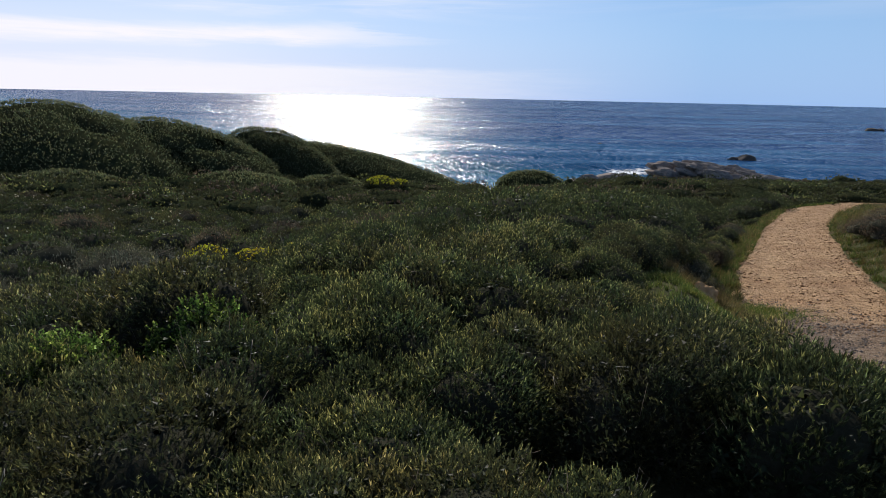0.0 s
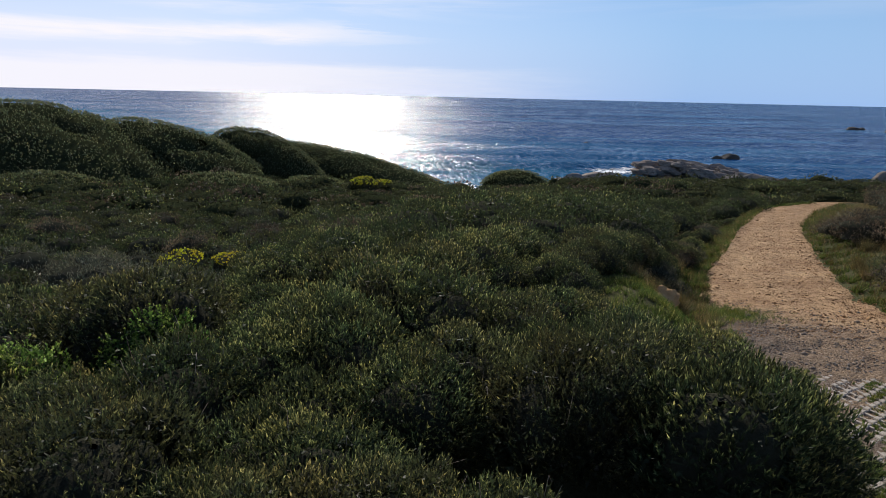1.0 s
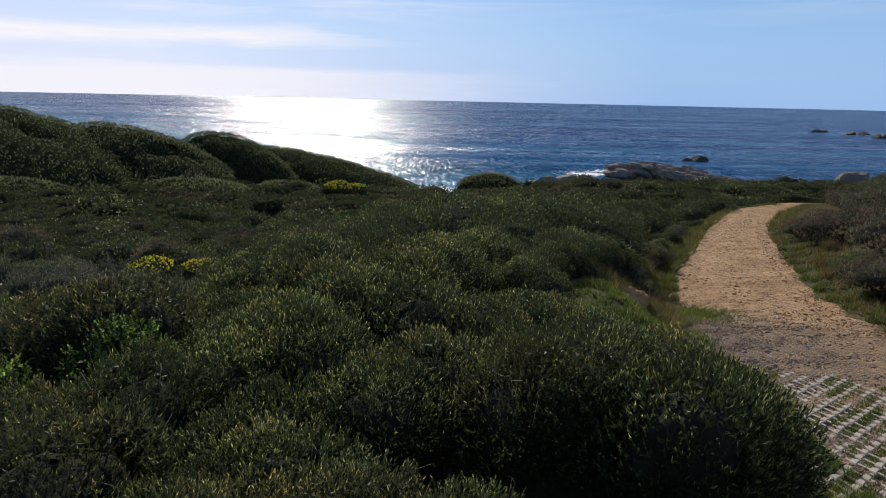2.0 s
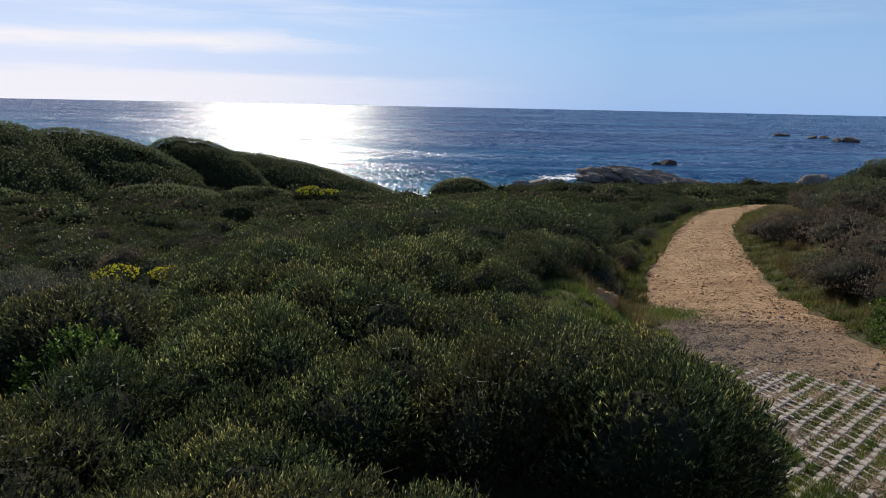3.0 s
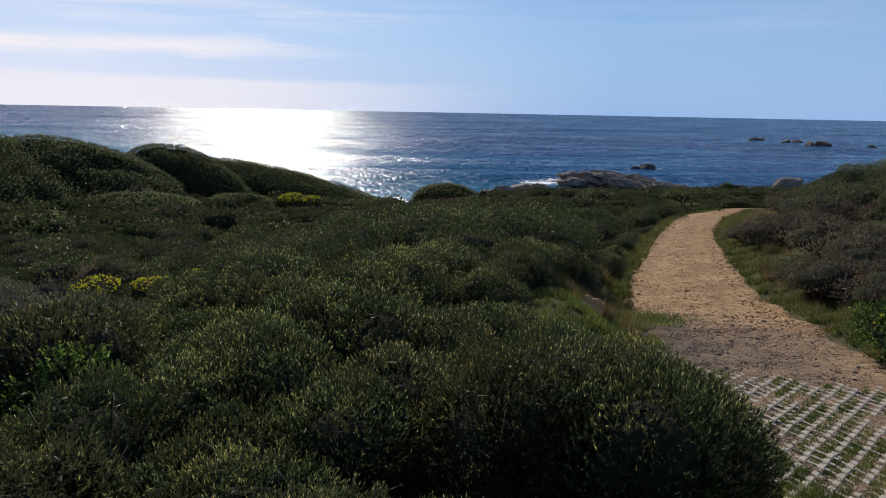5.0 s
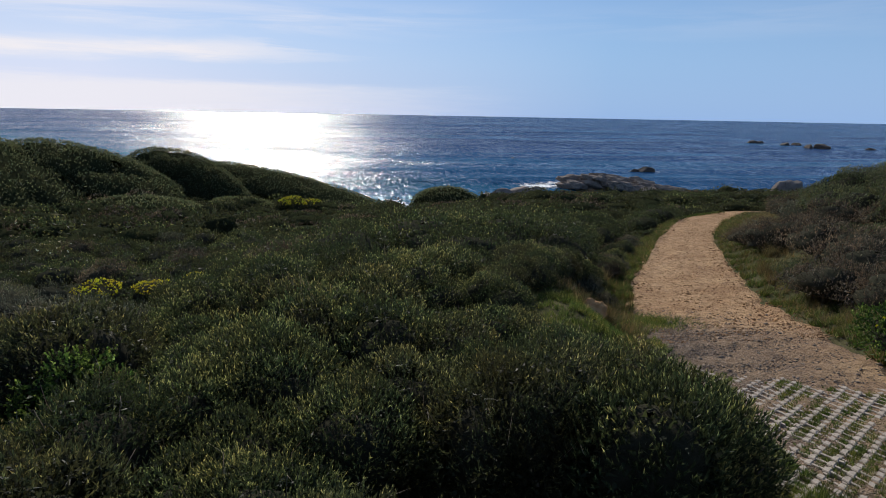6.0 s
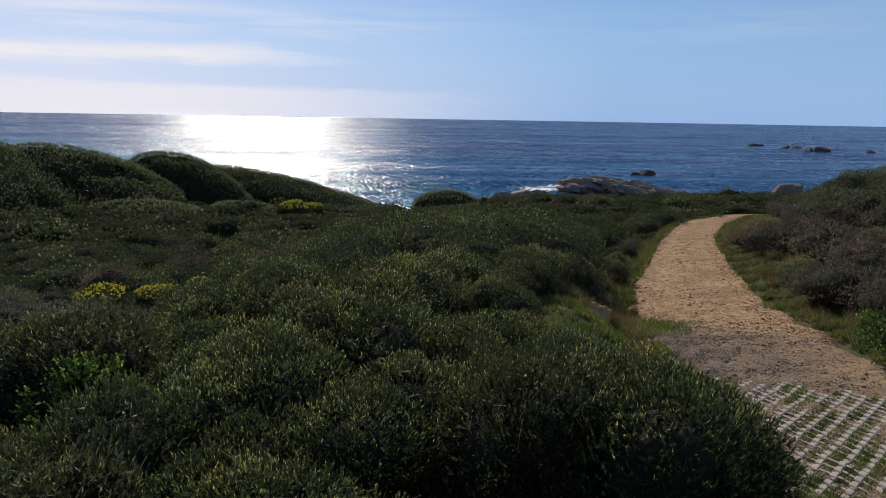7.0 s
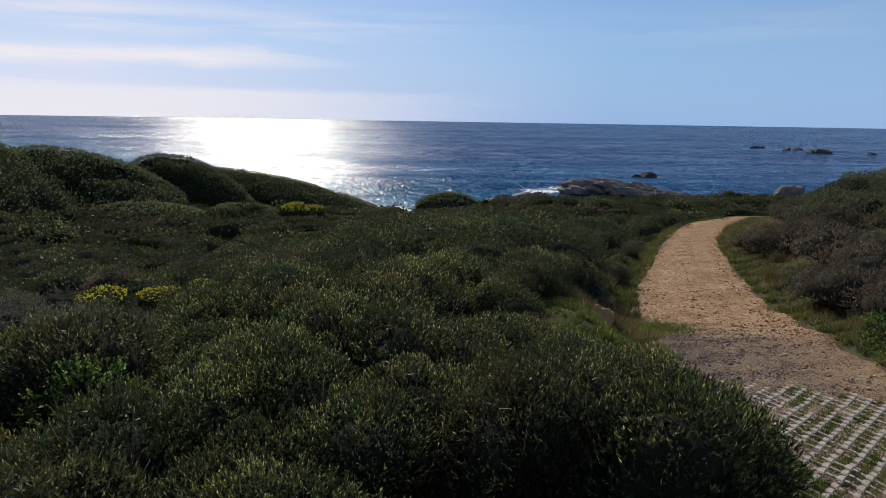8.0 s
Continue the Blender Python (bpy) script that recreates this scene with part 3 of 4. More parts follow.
# ---- shrubs ----
def shrub(name, seed, radius, height, mat, label, shoots, count, length, width, spread_, shoot, lone=False, lean=0.6, blooms=None, bloom_n=0, group="scrub", twigs=0, lobes=28, depth=0.22, core=0.72):
    """A rounded shrub: stems, a dark core in place of its shaded inside, leafy shoots all over the crown, and flowers
    where it has them.
    """
    rng = np.random.default_rng(seed)
    ob = thing(name, pose(0, 0, 0), label, "shrub", group)
    scale = np.array([radius, radius, height * 0.62])
    mid = np.array([0, 0, height * 0.38])
    tops = unit(rng.normal(size=(lobes, 3)) + [0, 0, 0.45])
    p, d, _ = dome_points(shoots, rng, -0.2, lobes, depth, 0.88, 0.02, tops)
    base = p * scale * rng.uniform(0.88, 1.02, (len(p), 1)) + mid
    way = unit(unit(d / scale) * (1 - lean) + np.array([0, 0, lean]) + 0.22 * rng.normal(size=p.shape))
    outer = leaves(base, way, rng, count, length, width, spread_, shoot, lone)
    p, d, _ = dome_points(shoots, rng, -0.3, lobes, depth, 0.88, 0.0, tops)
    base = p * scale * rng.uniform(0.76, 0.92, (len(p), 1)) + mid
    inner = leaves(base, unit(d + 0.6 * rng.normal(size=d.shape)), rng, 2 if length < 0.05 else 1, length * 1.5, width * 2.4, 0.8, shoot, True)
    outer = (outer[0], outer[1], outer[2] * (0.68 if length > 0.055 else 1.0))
    # inner leaves keep 0.3 of the tone: shade inside the crown, as colour
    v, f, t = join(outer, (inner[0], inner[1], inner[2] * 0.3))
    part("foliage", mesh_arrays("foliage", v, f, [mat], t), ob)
    # closed dark dome, added so that gaps in the crown look shaded
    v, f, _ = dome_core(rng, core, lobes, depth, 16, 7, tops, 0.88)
    part("inner_wood", smooth_shade(mesh_arrays("inner_wood", v * scale + mid, f, [CROWN_SHADE])), ob, "dark dome standing in for the shade inside the crown")
    for n in range(3):
        v, f, _ = stems(rng, 1, 1.0)
        part("stem", smooth_shade(mesh_arrays("stem", v * scale * 1.1 + [0, 0, height * 0.05], f, [BARK])), ob)
    if twigs:
        p, d, _ = dome_points(twigs, rng, 0.1, lobes, depth, 0.88, 0.0, tops)
        for q, w in zip(p * scale * 0.9 + mid, unit(d + [0, 0, 0.7])):
            bend = rng.normal(size=3) * 0.04
            v, f, t = tube([q, q + w * 0.13 + bend, q + w * 0.27 - bend], [0.0035, 0.0026, 0.001], 3)
            part("dry_twig", mesh_arrays("dry_twig", v, f, [TWIG], t + 0.5), ob, "thin pale dead twig")
    if blooms is not None:
        p, d, _ = dome_points(bloom_n, rng, 0.25 if bloom_n < 60 else 0.6, lobes, depth, 0.88, 0.0, tops)
        base = p * scale * rng.uniform(1.0, 1.1, (len(p), 1)) + mid
        way = unit(d + [0, 0, 1.0])
        groups = [[n] for n in range(len(base))] if bloom_n <= 30 else [list(range(len(base)))]
        for g in groups:
            v, f, t = leaves(base[g], way[g], rng, 9, length * 0.7, width * 1.6, 1.2, shoot * 0.15)
            part("bloom", mesh_arrays("bloom", v, f, [blooms], t), ob, "flower head" if len(g) == 1 else "dense cover of small flowers")
    return ob


def place(ob, x, y, size, rng, sink=0.06, flat=1.0):
    ob.scale = (size, size, size * flat)
    z = float(ground_z(x, y)) - sink
    c = copy_thing(ob, pose(x, y, z, rng.uniform(-5, 5), rng.uniform(-5, 5), rng.uniform(0, 360)))
    ob.scale = (1, 1, 1)
    return c


def clear(*obs):
    """Take a pattern plant away once its copies stand."""
    for ob in obs:
        for o in (*ob.children_recursive, ob):
            bpy.data.objects.remove(o)


SPEAR = "green shrub with narrow upright leaves in dense coastal scrub"
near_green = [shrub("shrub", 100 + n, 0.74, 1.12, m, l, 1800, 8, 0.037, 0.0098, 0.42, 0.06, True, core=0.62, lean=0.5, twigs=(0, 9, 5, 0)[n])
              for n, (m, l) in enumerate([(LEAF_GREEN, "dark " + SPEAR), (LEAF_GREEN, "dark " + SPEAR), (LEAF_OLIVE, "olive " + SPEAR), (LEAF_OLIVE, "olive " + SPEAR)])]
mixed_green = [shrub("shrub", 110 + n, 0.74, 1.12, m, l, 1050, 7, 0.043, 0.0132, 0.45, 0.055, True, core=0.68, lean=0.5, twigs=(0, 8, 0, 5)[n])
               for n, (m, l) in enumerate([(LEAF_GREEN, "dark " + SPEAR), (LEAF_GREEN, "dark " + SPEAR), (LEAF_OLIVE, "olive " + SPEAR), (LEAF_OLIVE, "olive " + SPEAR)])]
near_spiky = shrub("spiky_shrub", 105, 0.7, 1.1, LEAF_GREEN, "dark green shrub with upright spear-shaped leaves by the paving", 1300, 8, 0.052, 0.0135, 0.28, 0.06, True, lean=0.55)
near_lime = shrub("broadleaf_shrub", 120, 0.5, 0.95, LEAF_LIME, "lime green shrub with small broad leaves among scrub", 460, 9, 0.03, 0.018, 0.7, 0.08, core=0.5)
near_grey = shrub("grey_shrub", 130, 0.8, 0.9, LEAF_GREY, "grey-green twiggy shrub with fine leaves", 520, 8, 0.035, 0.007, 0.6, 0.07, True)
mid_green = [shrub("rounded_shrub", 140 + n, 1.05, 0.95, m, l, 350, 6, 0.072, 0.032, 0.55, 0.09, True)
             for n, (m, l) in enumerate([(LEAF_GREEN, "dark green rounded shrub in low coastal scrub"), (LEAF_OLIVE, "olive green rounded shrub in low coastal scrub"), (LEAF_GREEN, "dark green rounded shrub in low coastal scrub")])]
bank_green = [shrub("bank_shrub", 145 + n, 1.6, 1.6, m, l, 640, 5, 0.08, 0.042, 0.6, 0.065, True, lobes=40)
              for n, (m, l) in enumerate([(LEAF_THICKET_HAZED, "dark green rounded shrub on the sandy bank"), (LEAF_GREEN, "green rounded shrub on the sandy bank")])]
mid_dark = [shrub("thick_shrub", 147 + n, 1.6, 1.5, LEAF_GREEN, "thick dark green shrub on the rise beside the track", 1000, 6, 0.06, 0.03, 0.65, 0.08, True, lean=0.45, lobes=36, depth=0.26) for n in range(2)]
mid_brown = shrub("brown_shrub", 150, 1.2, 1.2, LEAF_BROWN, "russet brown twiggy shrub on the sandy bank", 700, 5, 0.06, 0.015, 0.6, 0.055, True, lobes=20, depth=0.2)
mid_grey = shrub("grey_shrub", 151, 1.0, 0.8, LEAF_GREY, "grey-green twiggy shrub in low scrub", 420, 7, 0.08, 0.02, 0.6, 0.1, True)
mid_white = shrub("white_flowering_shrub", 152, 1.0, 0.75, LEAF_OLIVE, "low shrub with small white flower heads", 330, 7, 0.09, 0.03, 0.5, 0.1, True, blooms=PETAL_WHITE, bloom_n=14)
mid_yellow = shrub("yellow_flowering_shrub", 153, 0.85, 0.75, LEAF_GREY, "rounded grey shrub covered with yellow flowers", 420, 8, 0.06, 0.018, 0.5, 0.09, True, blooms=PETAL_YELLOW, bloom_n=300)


def scrub_edge(y):
    """How far the shrubs reach towards the track on its left side."""
    return np.interp(y, [-5, 2, 4, 5, 5.6, 6.3, 7, 8, 9, 10, 14, 18, 26, 36, 44], [3.0, 3.4, 3.75, 3.75, 3.55, 3.25, 3.2, 3.4, 3.7, 4.1, 5.8, 8.3, 13.0, 20.2, 33])


def scatter(x0, x1, y0, y1, step, rng, jitter=0.32):
    out = []
    for row, y in enumerate(np.arange(y0, y1, step * 0.87)):
        for x in np.arange(x0 + (row % 2) * step / 2, x1, step):
            out.append((x + rng.uniform(-jitter, jitter) * step, y + rng.uniform(-jitter, jitter) * step))
    return out


def plant_near():
    rng = np.random.default_rng(31)
    for x, y in scatter(-8.5, 4.6, 2.3, 10.6, 0.88, rng, 0.34):
        if x > scrub_edge(y) - (1.05 if 4.8 < y < 8.5 else 0.75) or x < -0.85 * y - 0.9:
            continue
        # a hollow in the canopy
        if x > 0.5 and y < 3.4:
            continue
        patch = waves(x, y, 3.1, 61)
        tall = 0.98 + 0.13 * waves(x, y, 2.4, 62)
        if patch > (0.2 if x < -1.4 and 4.2 < y < 6 else 0.8) and x < 1.2:
            kind = near_lime
        elif x < -2.9 and y > 7.4:
            kind = near_grey
        else:
            kind = (near_green if y < 5.2 else mixed_green)[int(rng.integers(0, 2)) + (2 if waves(x, y, 4.0, 63) > 0.3 else 0)]
        if y < 3.5 and -1.6 < x < 0.6:
            tall *= 0.74
        if x < -2.3 and y > 6.5:
            tall *= 0.72
        if -3.0 < x < -0.9 and 5.8 < y < 8.4:
            tall *= 0.8
        if scrub_edge(y) - x < 2.0 and y > 5.0:
            tall *= 0.68
        place(kind, x, y, tall * rng.uniform(0.84, 1.1), rng)
    for y in np.arange(3.4, 11, 0.62):
        place((near_green if y < 5.2 else mixed_green)[int(rng.integers(0, 4))], float(scrub_edge(y)) - (0.8 if y < 5 else 0.95) + 0.1 * rng.normal(), y, rng.uniform(0.75, 1.0) * (0.95 if y < 5 else 0.66), rng)
    for x, y, s in ((-0.35, 6.6, 0.95), (-0.9, 7.1, 0.9), (-0.25, 5.7, 0.95)):
        place(mixed_green[2], x, y, s, rng)
    for n, (x, y, s) in enumerate(((3.7, 10.3, 0.62), (4.2, 11.2, 0.68), (4.8, 12.0, 0.66), (3.5, 11.2, 0.75), (4.1, 12.3, 0.8), (5.2, 13.0, 0.7), (3.3, 9.6, 0.66))):
        place(mixed_green[n % 4], x, y, s, rng)
    for n, (x, y, s) in enumerate(((0.15, 2.35, 0.8), (0.75, 2.3, 0.74), (-0.5, 2.2, 0.8))):
        place(near_green[2 - n % 2], x, y, s, rng)
    for x, y, s in ((2.95, 3.6, 0.95), (2.45, 3.4, 1.0), (3.15, 4.3, 0.84)):
        place(near_spiky, x, y, s, rng)


def plant_mid():
    rng = np.random.default_rng(32)
    for x, y in scatter(-30, 14, 10.4, 31, 1.75, rng):
        if x > scrub_edge(y) - np.interp(y, [12, 17, 26], [0.35, 0.8, 1.1]) or x < -0.85 * y - 1.5:
            continue
        patch, other = waves(x, y, 6.0, 64), waves(x, y, 4.2, 65)
        by_track = scrub_edge(y) - x < 6.0 + 0.15 * (y - 10)
        size = (1.25 if by_track else 0.82) * rng.uniform(0.8, 1.2)
        if -11 < x < -1.5 and y < 17.5:
            size *= 0.72
        if by_track:
            if rng.uniform() < 0.3:
                continue
            size = rng.uniform(0.5, 0.75) if y < 12.5 or x < -0.03 * y else rng.uniform(0.75, 1.0) if x < 0.09 * y else rng.uniform(0.8, 1.2)
        kind = mid_green[int(rng.integers(0, 3))]
        if by_track:
            kind = mid_brown if other > 0.85 else mid_dark[int(rng.integers(0, 2))]
        elif not by_track and patch > 0.5:
            kind = mid_grey if rng.uniform() < 0.6 else mid_brown
        elif not by_track and x < -6 and rng.uniform() < 0.16:
            kind = mid_white
        place(kind, x, y, size, rng)
    # a few tall bushes stand out of the slope beside the track
    for x, y, s in ((20.3, 36.0, 1.9), (18.8, 34.6, 1.6), (21.6, 38.2, 1.7), (9.0, 27.0, 1.8), (13.4, 31.0, 1.8), (5.6, 30.0, 1.7), (8.2, 23.0, 1.6), (15.5, 32.6, 1.5)):
        place(mid_dark[0], x, y, s * 0.62, rng, 0.15)
    for x, y, s in ((-20.2, 34.6, 0.9), (-19.4, 36.2, 0.85), (-22.2, 28.6, 0.9), (-21.2, 29.4, 0.7), (-16.5, 30.2, 0.6), (-12.5, 24.0, 0.5)):
        place(mid_white, x, y, s, rng, -0.1)
    for x, y, top, s in ((-7.05, 16.3, -1.0, 0.9), (-5.5, 16.3, -1.02, 0.86), (-4.38, 16.3, -0.82, 0.5), (-3.5, 10.4, 0.02, 0.3)):
        place(mid_yellow, x, y, s, rng, float(ground_z(x, y)) + 0.82 * s * 1.1 - top, flat=1.1)
    for x, y, s in ((-4.7, 9.5, 1.1), (-5.7, 9.9, 1.2), (-5.1, 10.8, 1.15), (-6.6, 10.8, 1.2), (-4.1, 10.4, 0.95), (-7.4, 13.0, 1.0), (-8.3, 14.0, 1.0), (-6.3, 12.6, 0.9), (-8.9, 12.6, 1.1), (-7.8, 15.2, 0.9)):
        place(near_grey, x, y, s, rng)


def plant_verge():
    """Small stray shrubs in the grass between the scrub and the track."""
    rng = np.random.default_rng(38)
    for n in range(34):
        y = 12.5 + 19 * rng.uniform()
        u = rng.uniform(0.0, 0.75)
        x = float(scrub_edge(y)) * (1 - u) + float(track_left(y)) * u - 0.2
        place((mixed_green[1], mid_grey, mixed_green[2], mid_brown, mixed_green[0])[n % 5], x, y, rng.uniform(0.3, 0.65), rng)


def plant_bank():
    rng = np.random.default_rng(33)
    # low brown and grey bushes between the track and the hill
    for x, y in scatter(9.5, 34, 8, 34, 2.3, rng):
        off = x - float(track_right(y))
        if off < 0.85 + 0.5 * waves(x, y, 3.0, 67) or off > 6.2 or x > 1.12 * y + 3 or (y > 26 and off < 3.5):
            continue
        lot = waves(x, y, 3.5, 68) + 0.6 * rng.normal()
        kind = mid_green[1] if lot < -0.55 else mid_brown if lot < 0.4 else mid_grey if lot < 0.75 else bank_green[0]
        place(kind, x, y, rng.uniform(0.65, 1.1) * (0.6 if kind is bank_green[0] else 1.0), rng)
    for x, y, s in ((18.9, 23.6, 0.9), (17.6, 20.4, 1.15), (16.2, 17.4, 1.2), (15.2, 14.6, 1.25), (13.6, 12.6, 1.15), (19.6, 20.6, 1.2)):
        place(mid_brown, x, y, s, rng)
    # dark bushes cover the hill
    for x, y in scatter(17, 46, 9, 42, 2.4, rng):
        off = x - float(track_right(y))
        if off < 5.6 or x > 1.12 * y + 3 or (y > 30 and off < 7):
            continue
        place(bank_green[int(rng.uniform() < 0.3)], x, y, rng.uniform(0.6, 1.0), rng, 0.1)
    for n in range(14):
        x, y = 30 + rng.normal() * 5.5, 21 + rng.normal() * 4.5
        if x - float(track_right(y)) > 6.5:
            place(bank_green[0], x, y, rng.uniform(0.75, 1.0), rng, 0.2)


plant_near()
plant_mid()
plant_verge()
plant_bank()
corner = shrub("flowering_shrub", 160, 0.85, 1.45, LEAF_LIME, "bright green leafy shrub with a few yellow flowers by the track", 1100, 9, 0.042, 0.02, 0.6, 0.07, True, blooms=PETAL_YELLOW, bloom_n=26)
corner.matrix_basis = pose(9.05, 7.2, float(ground_z(9.05, 7.2)) - 0.08)
clear(near_spiky, *mixed_green, *mid_dark, *bank_green, *near_green, near_lime, near_grey, *mid_green, mid_brown, mid_grey, mid_white, mid_yellow)


def far_scrub():
    """The low scrub further off, too small and too many to tell apart."""
    rng = np.random.default_rng(34)
    sets, cores = {"low olive scrub covering the slope to the shore": [], "low dark green scrub covering the slope to the shore": [], "low russet scrub on the slope to the shore": []}, []
    mats = (LEAF_OLIVE, LEAF_GREEN, LEAF_BROWN)
    spots = scatter(-70, 85, 30.5, 88, 2.6, rng) + scatter(24, 115, 88, 168, 4.0, rng)
    for x, y in spots:
        if abs(x) > 1.0 * y + 4 or (y < 44 and track_left(y) - 1.4 < x < track_right(y) + 1.2) or (y < 42 and x > track_right(y)):
            continue
        z = float(ground_z(x, y))
        if z < SEA_Z + 0.6 or (57 < y < 74 and 4 < x < 17):
            continue
        r, h = rng.uniform(1.2, 2.2) * (1.6 if y > 88 else 1.0), rng.uniform(0.5, 1.0) * (1.7 if rng.uniform() < 0.12 else 1.15)
        if (3 < x < 16 and 40 < y < 58) or (-9 < x < 0 and 33 < y < 49):
            h *= 0.5
        scale, mid = np.array([r, r, h * 0.7]), np.array([x, y, z + h * 0.25])
        tops = unit(rng.normal(size=(6, 3)) + [0, 0, 0.5])
        p, d, _ = dome_points(92 if y < 60 else 56, rng, 0.02, 6, 0.3, 0.62, 0.02, tops)
        way = unit(unit(d / scale) * 0.5 + [0, 0, 0.5] + 0.25 * rng.normal(size=p.shape))
        v, f, t = leaves(p * scale + mid, way, rng, 4, 0.17 if y < 60 else 0.23, 0.1 if y < 60 else 0.13, 0.8, 0.09, True)
        lot = waves(x, y, 11.0, 66) + 0.8 * rng.normal()
        list(sets.values())[0 if lot < 0.35 else 1 if lot < 1.1 else 2].append((v, f, t * 0.5 + 0.32 * rng.uniform() - 0.1))
        v, f, t = dome_core(rng, 0.8, 6, 0.3, 12, 5, tops, 0.62)
        cores.append((v * scale + mid, f, t))
    for (label, rows), mat in zip(sets.items(), mats):
        v, f, t = join(*rows)
        ob = tagged(new("far_scrub", mesh_arrays("far_scrub", v, f, [mat], t)), label, "scrub", kind="stuff")
    v, f, t = join(*cores)
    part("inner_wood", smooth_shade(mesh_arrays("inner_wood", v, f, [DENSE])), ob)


far_scrub()


def thicket(seed, axes, shoots, m, label="dark green wind-clipped thicket running down from the dune ridge"):
    """A wind-clipped dune thicket: a long, dark swell of dense leaves with many small lobes."""
    rng = np.random.default_rng(seed)
    ob = thing("coastal_thicket", m, label, "thicket", "dune thickets")
    scale = np.array(axes)
    tops = unit(rng.normal(size=(70, 3)) + [0, 0, 0.3])
    p, d, _ = dome_points(shoots, rng, -0.3, 70, 0.2, 0.93, 0.014, tops)
    way = unit(unit(d / scale) * 0.6 + [0, 0, 0.4] + 0.25 * rng.normal(size=p.shape))
    v, f, t = leaves(p * scale, way, rng, 4, 0.17, 0.085, 0.8, 0.07, True)
    part("foliage", mesh_arrays("foliage", v, f, [LEAF_THICKET_HAZED], t), ob)
    v, f, _ = dome_core(rng, 0.965, 70, 0.2, 72, 26, tops, 0.93)
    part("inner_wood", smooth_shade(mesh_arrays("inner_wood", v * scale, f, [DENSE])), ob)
    return ob


def plant_ridge():
    # half length, half width, half height; place; turn; how far it slopes down to seaward
    for n, (a, b, c, x, y, z, turn, tilt) in enumerate((
            (9.5, 7.0, 3.4, -45.5, 47.5, -2.6, -25, 8), (11.4, 7.5, 3.1, -30.7, 50, -2.6, -31, 20), (9.5, 6.3, 3.8, -23.2, 56, -4.4, -13, 23),
            (8.3, 4.1, 4.9, -17.8, 63, -6.0, -24, 23), (14.6, 5.3, 2.5, -7.4, 71, -6.55, -16, 13))):
        thicket(201 + n, (a, b, c), 8500, pose(x, y, z - 0.2, 0, 0, turn) @ pose(0, 0, 0, 0, tilt, 0))
    thicket(210, (4.3, 3.4, 2.3), 2600, pose(11.0, 72, -7.75, 0, 0, -5), "single dark wind-clipped thicket standing against the sea")
    for n, (x, y, r, h) in enumerate(((-27, 41, 4.0, 0.9), (-16, 46, 4.5, 0.9), (-10, 52, 3.2, 0.8), (-40, 37, 4.2, 0.9))):
        thicket(220 + n, (r, r * 0.7, h), 1700, pose(x, y, float(ground_z(x, y)) + 0.15, 0, 4, -20), "low flat green thicket on the landward slope")
    gold = shrub("yellow_flowering_shrub", 210, 2.0, 1.9, LEAF_OLIVE, "large rounded shrub covered with yellow-green flowers", 1400, 6, 0.14, 0.055, 0.6, 0.12, True, blooms=PETAL_LIME, bloom_n=420)
    gold.matrix_basis = pose(-5.0, 49.6, -5.35)


plant_ridge()


# ---- grass on the verges ----
def grass_stuff(name, points, rng, mat, label, length, width, blades):
    p = np.array(points)
    base = np.stack([p[:, 0], p[:, 1], ground_z(p[:, 0], p[:, 1]) - 0.01], -1)
    way = unit(np.array([0, 0, 1.0]) + 0.25 * rng.normal(size=base.shape))
    v, f, t = leaves(base, way, rng, blades, length, width, 0.5, 0.02, True)
    return tagged(new(name, mesh_arrays(name, v, f, [mat], t)), label, "grass", kind="stuff")


def verge_points(n, rng, left, y0, y1, reach):
    y = y0 + (y1 - y0) * rng.uniform(size=3 * n) ** 1.6
    if left:
        a, b = scrub_edge(y) - 0.7, np.minimum(track_left(y) + 0.3, scrub_edge(y) + np.interp(y, [3, 5.0, 6.4], [0.7, 1.3, 9.0]))
    else:
        a, b = track_right(y) - 0.1, track_right(y) + reach
    x = rng.uniform(a, b)
    keep = waves(x, y, 1.3, 71) + 0.8 * waves(x, y, 0.5, 72) > (-0.1 if left else 0.25)
    return np.stack([x, y], -1)[keep][:n]


def tufts():
    """Clumps of long dry grass on the bank and beside the ochre rock."""
    rng = np.random.default_rng(37)
    base = thing("grass_tuft", pose(0, 0, 0), "tuft of long dry straw-coloured grass on sandy ground", "grass tuft", "grass tufts")
    a, r = rng.uniform(0, 6.283, 260), rng.uniform(0, 0.16, 260)
    root = np.stack([r * np.cos(a), r * np.sin(a), 0 * a - 0.03], -1)
    way = unit(np.stack([np.cos(a) * r * 4, np.sin(a) * r * 4, 1 + 0 * a], -1) + 0.12 * rng.normal(size=root.shape))
    v, f, t = leaves(root, way, rng, 2, 0.62, 0.011, 0.18, 0.02, True)
    part("blade_clump", mesh_arrays("blade_clump", v, f, [DRY_GRASS], t), base)
    spots = [(5.0, 9.8, 0.75), (5.3, 10.6, 0.6), (15.4, 15.0, 1.6), (16.6, 16.2, 1.4), (14.2, 15.6, 1.0), (13.4, 12.6, 1.2), (17.5, 18.0, 1.3), (12.9, 15.2, 0.9), (13.6, 16.6, 0.9), (11.9, 12.5, 0.8), (18.6, 22.4, 1.1), (16.0, 19.4, 0.9), (6.3, 13.4, 0.8), (7.3, 15.4, 0.9)]
    for x, y, s in spots:
        place(base, x, y, s, rng, 0.0)
    clear(base)


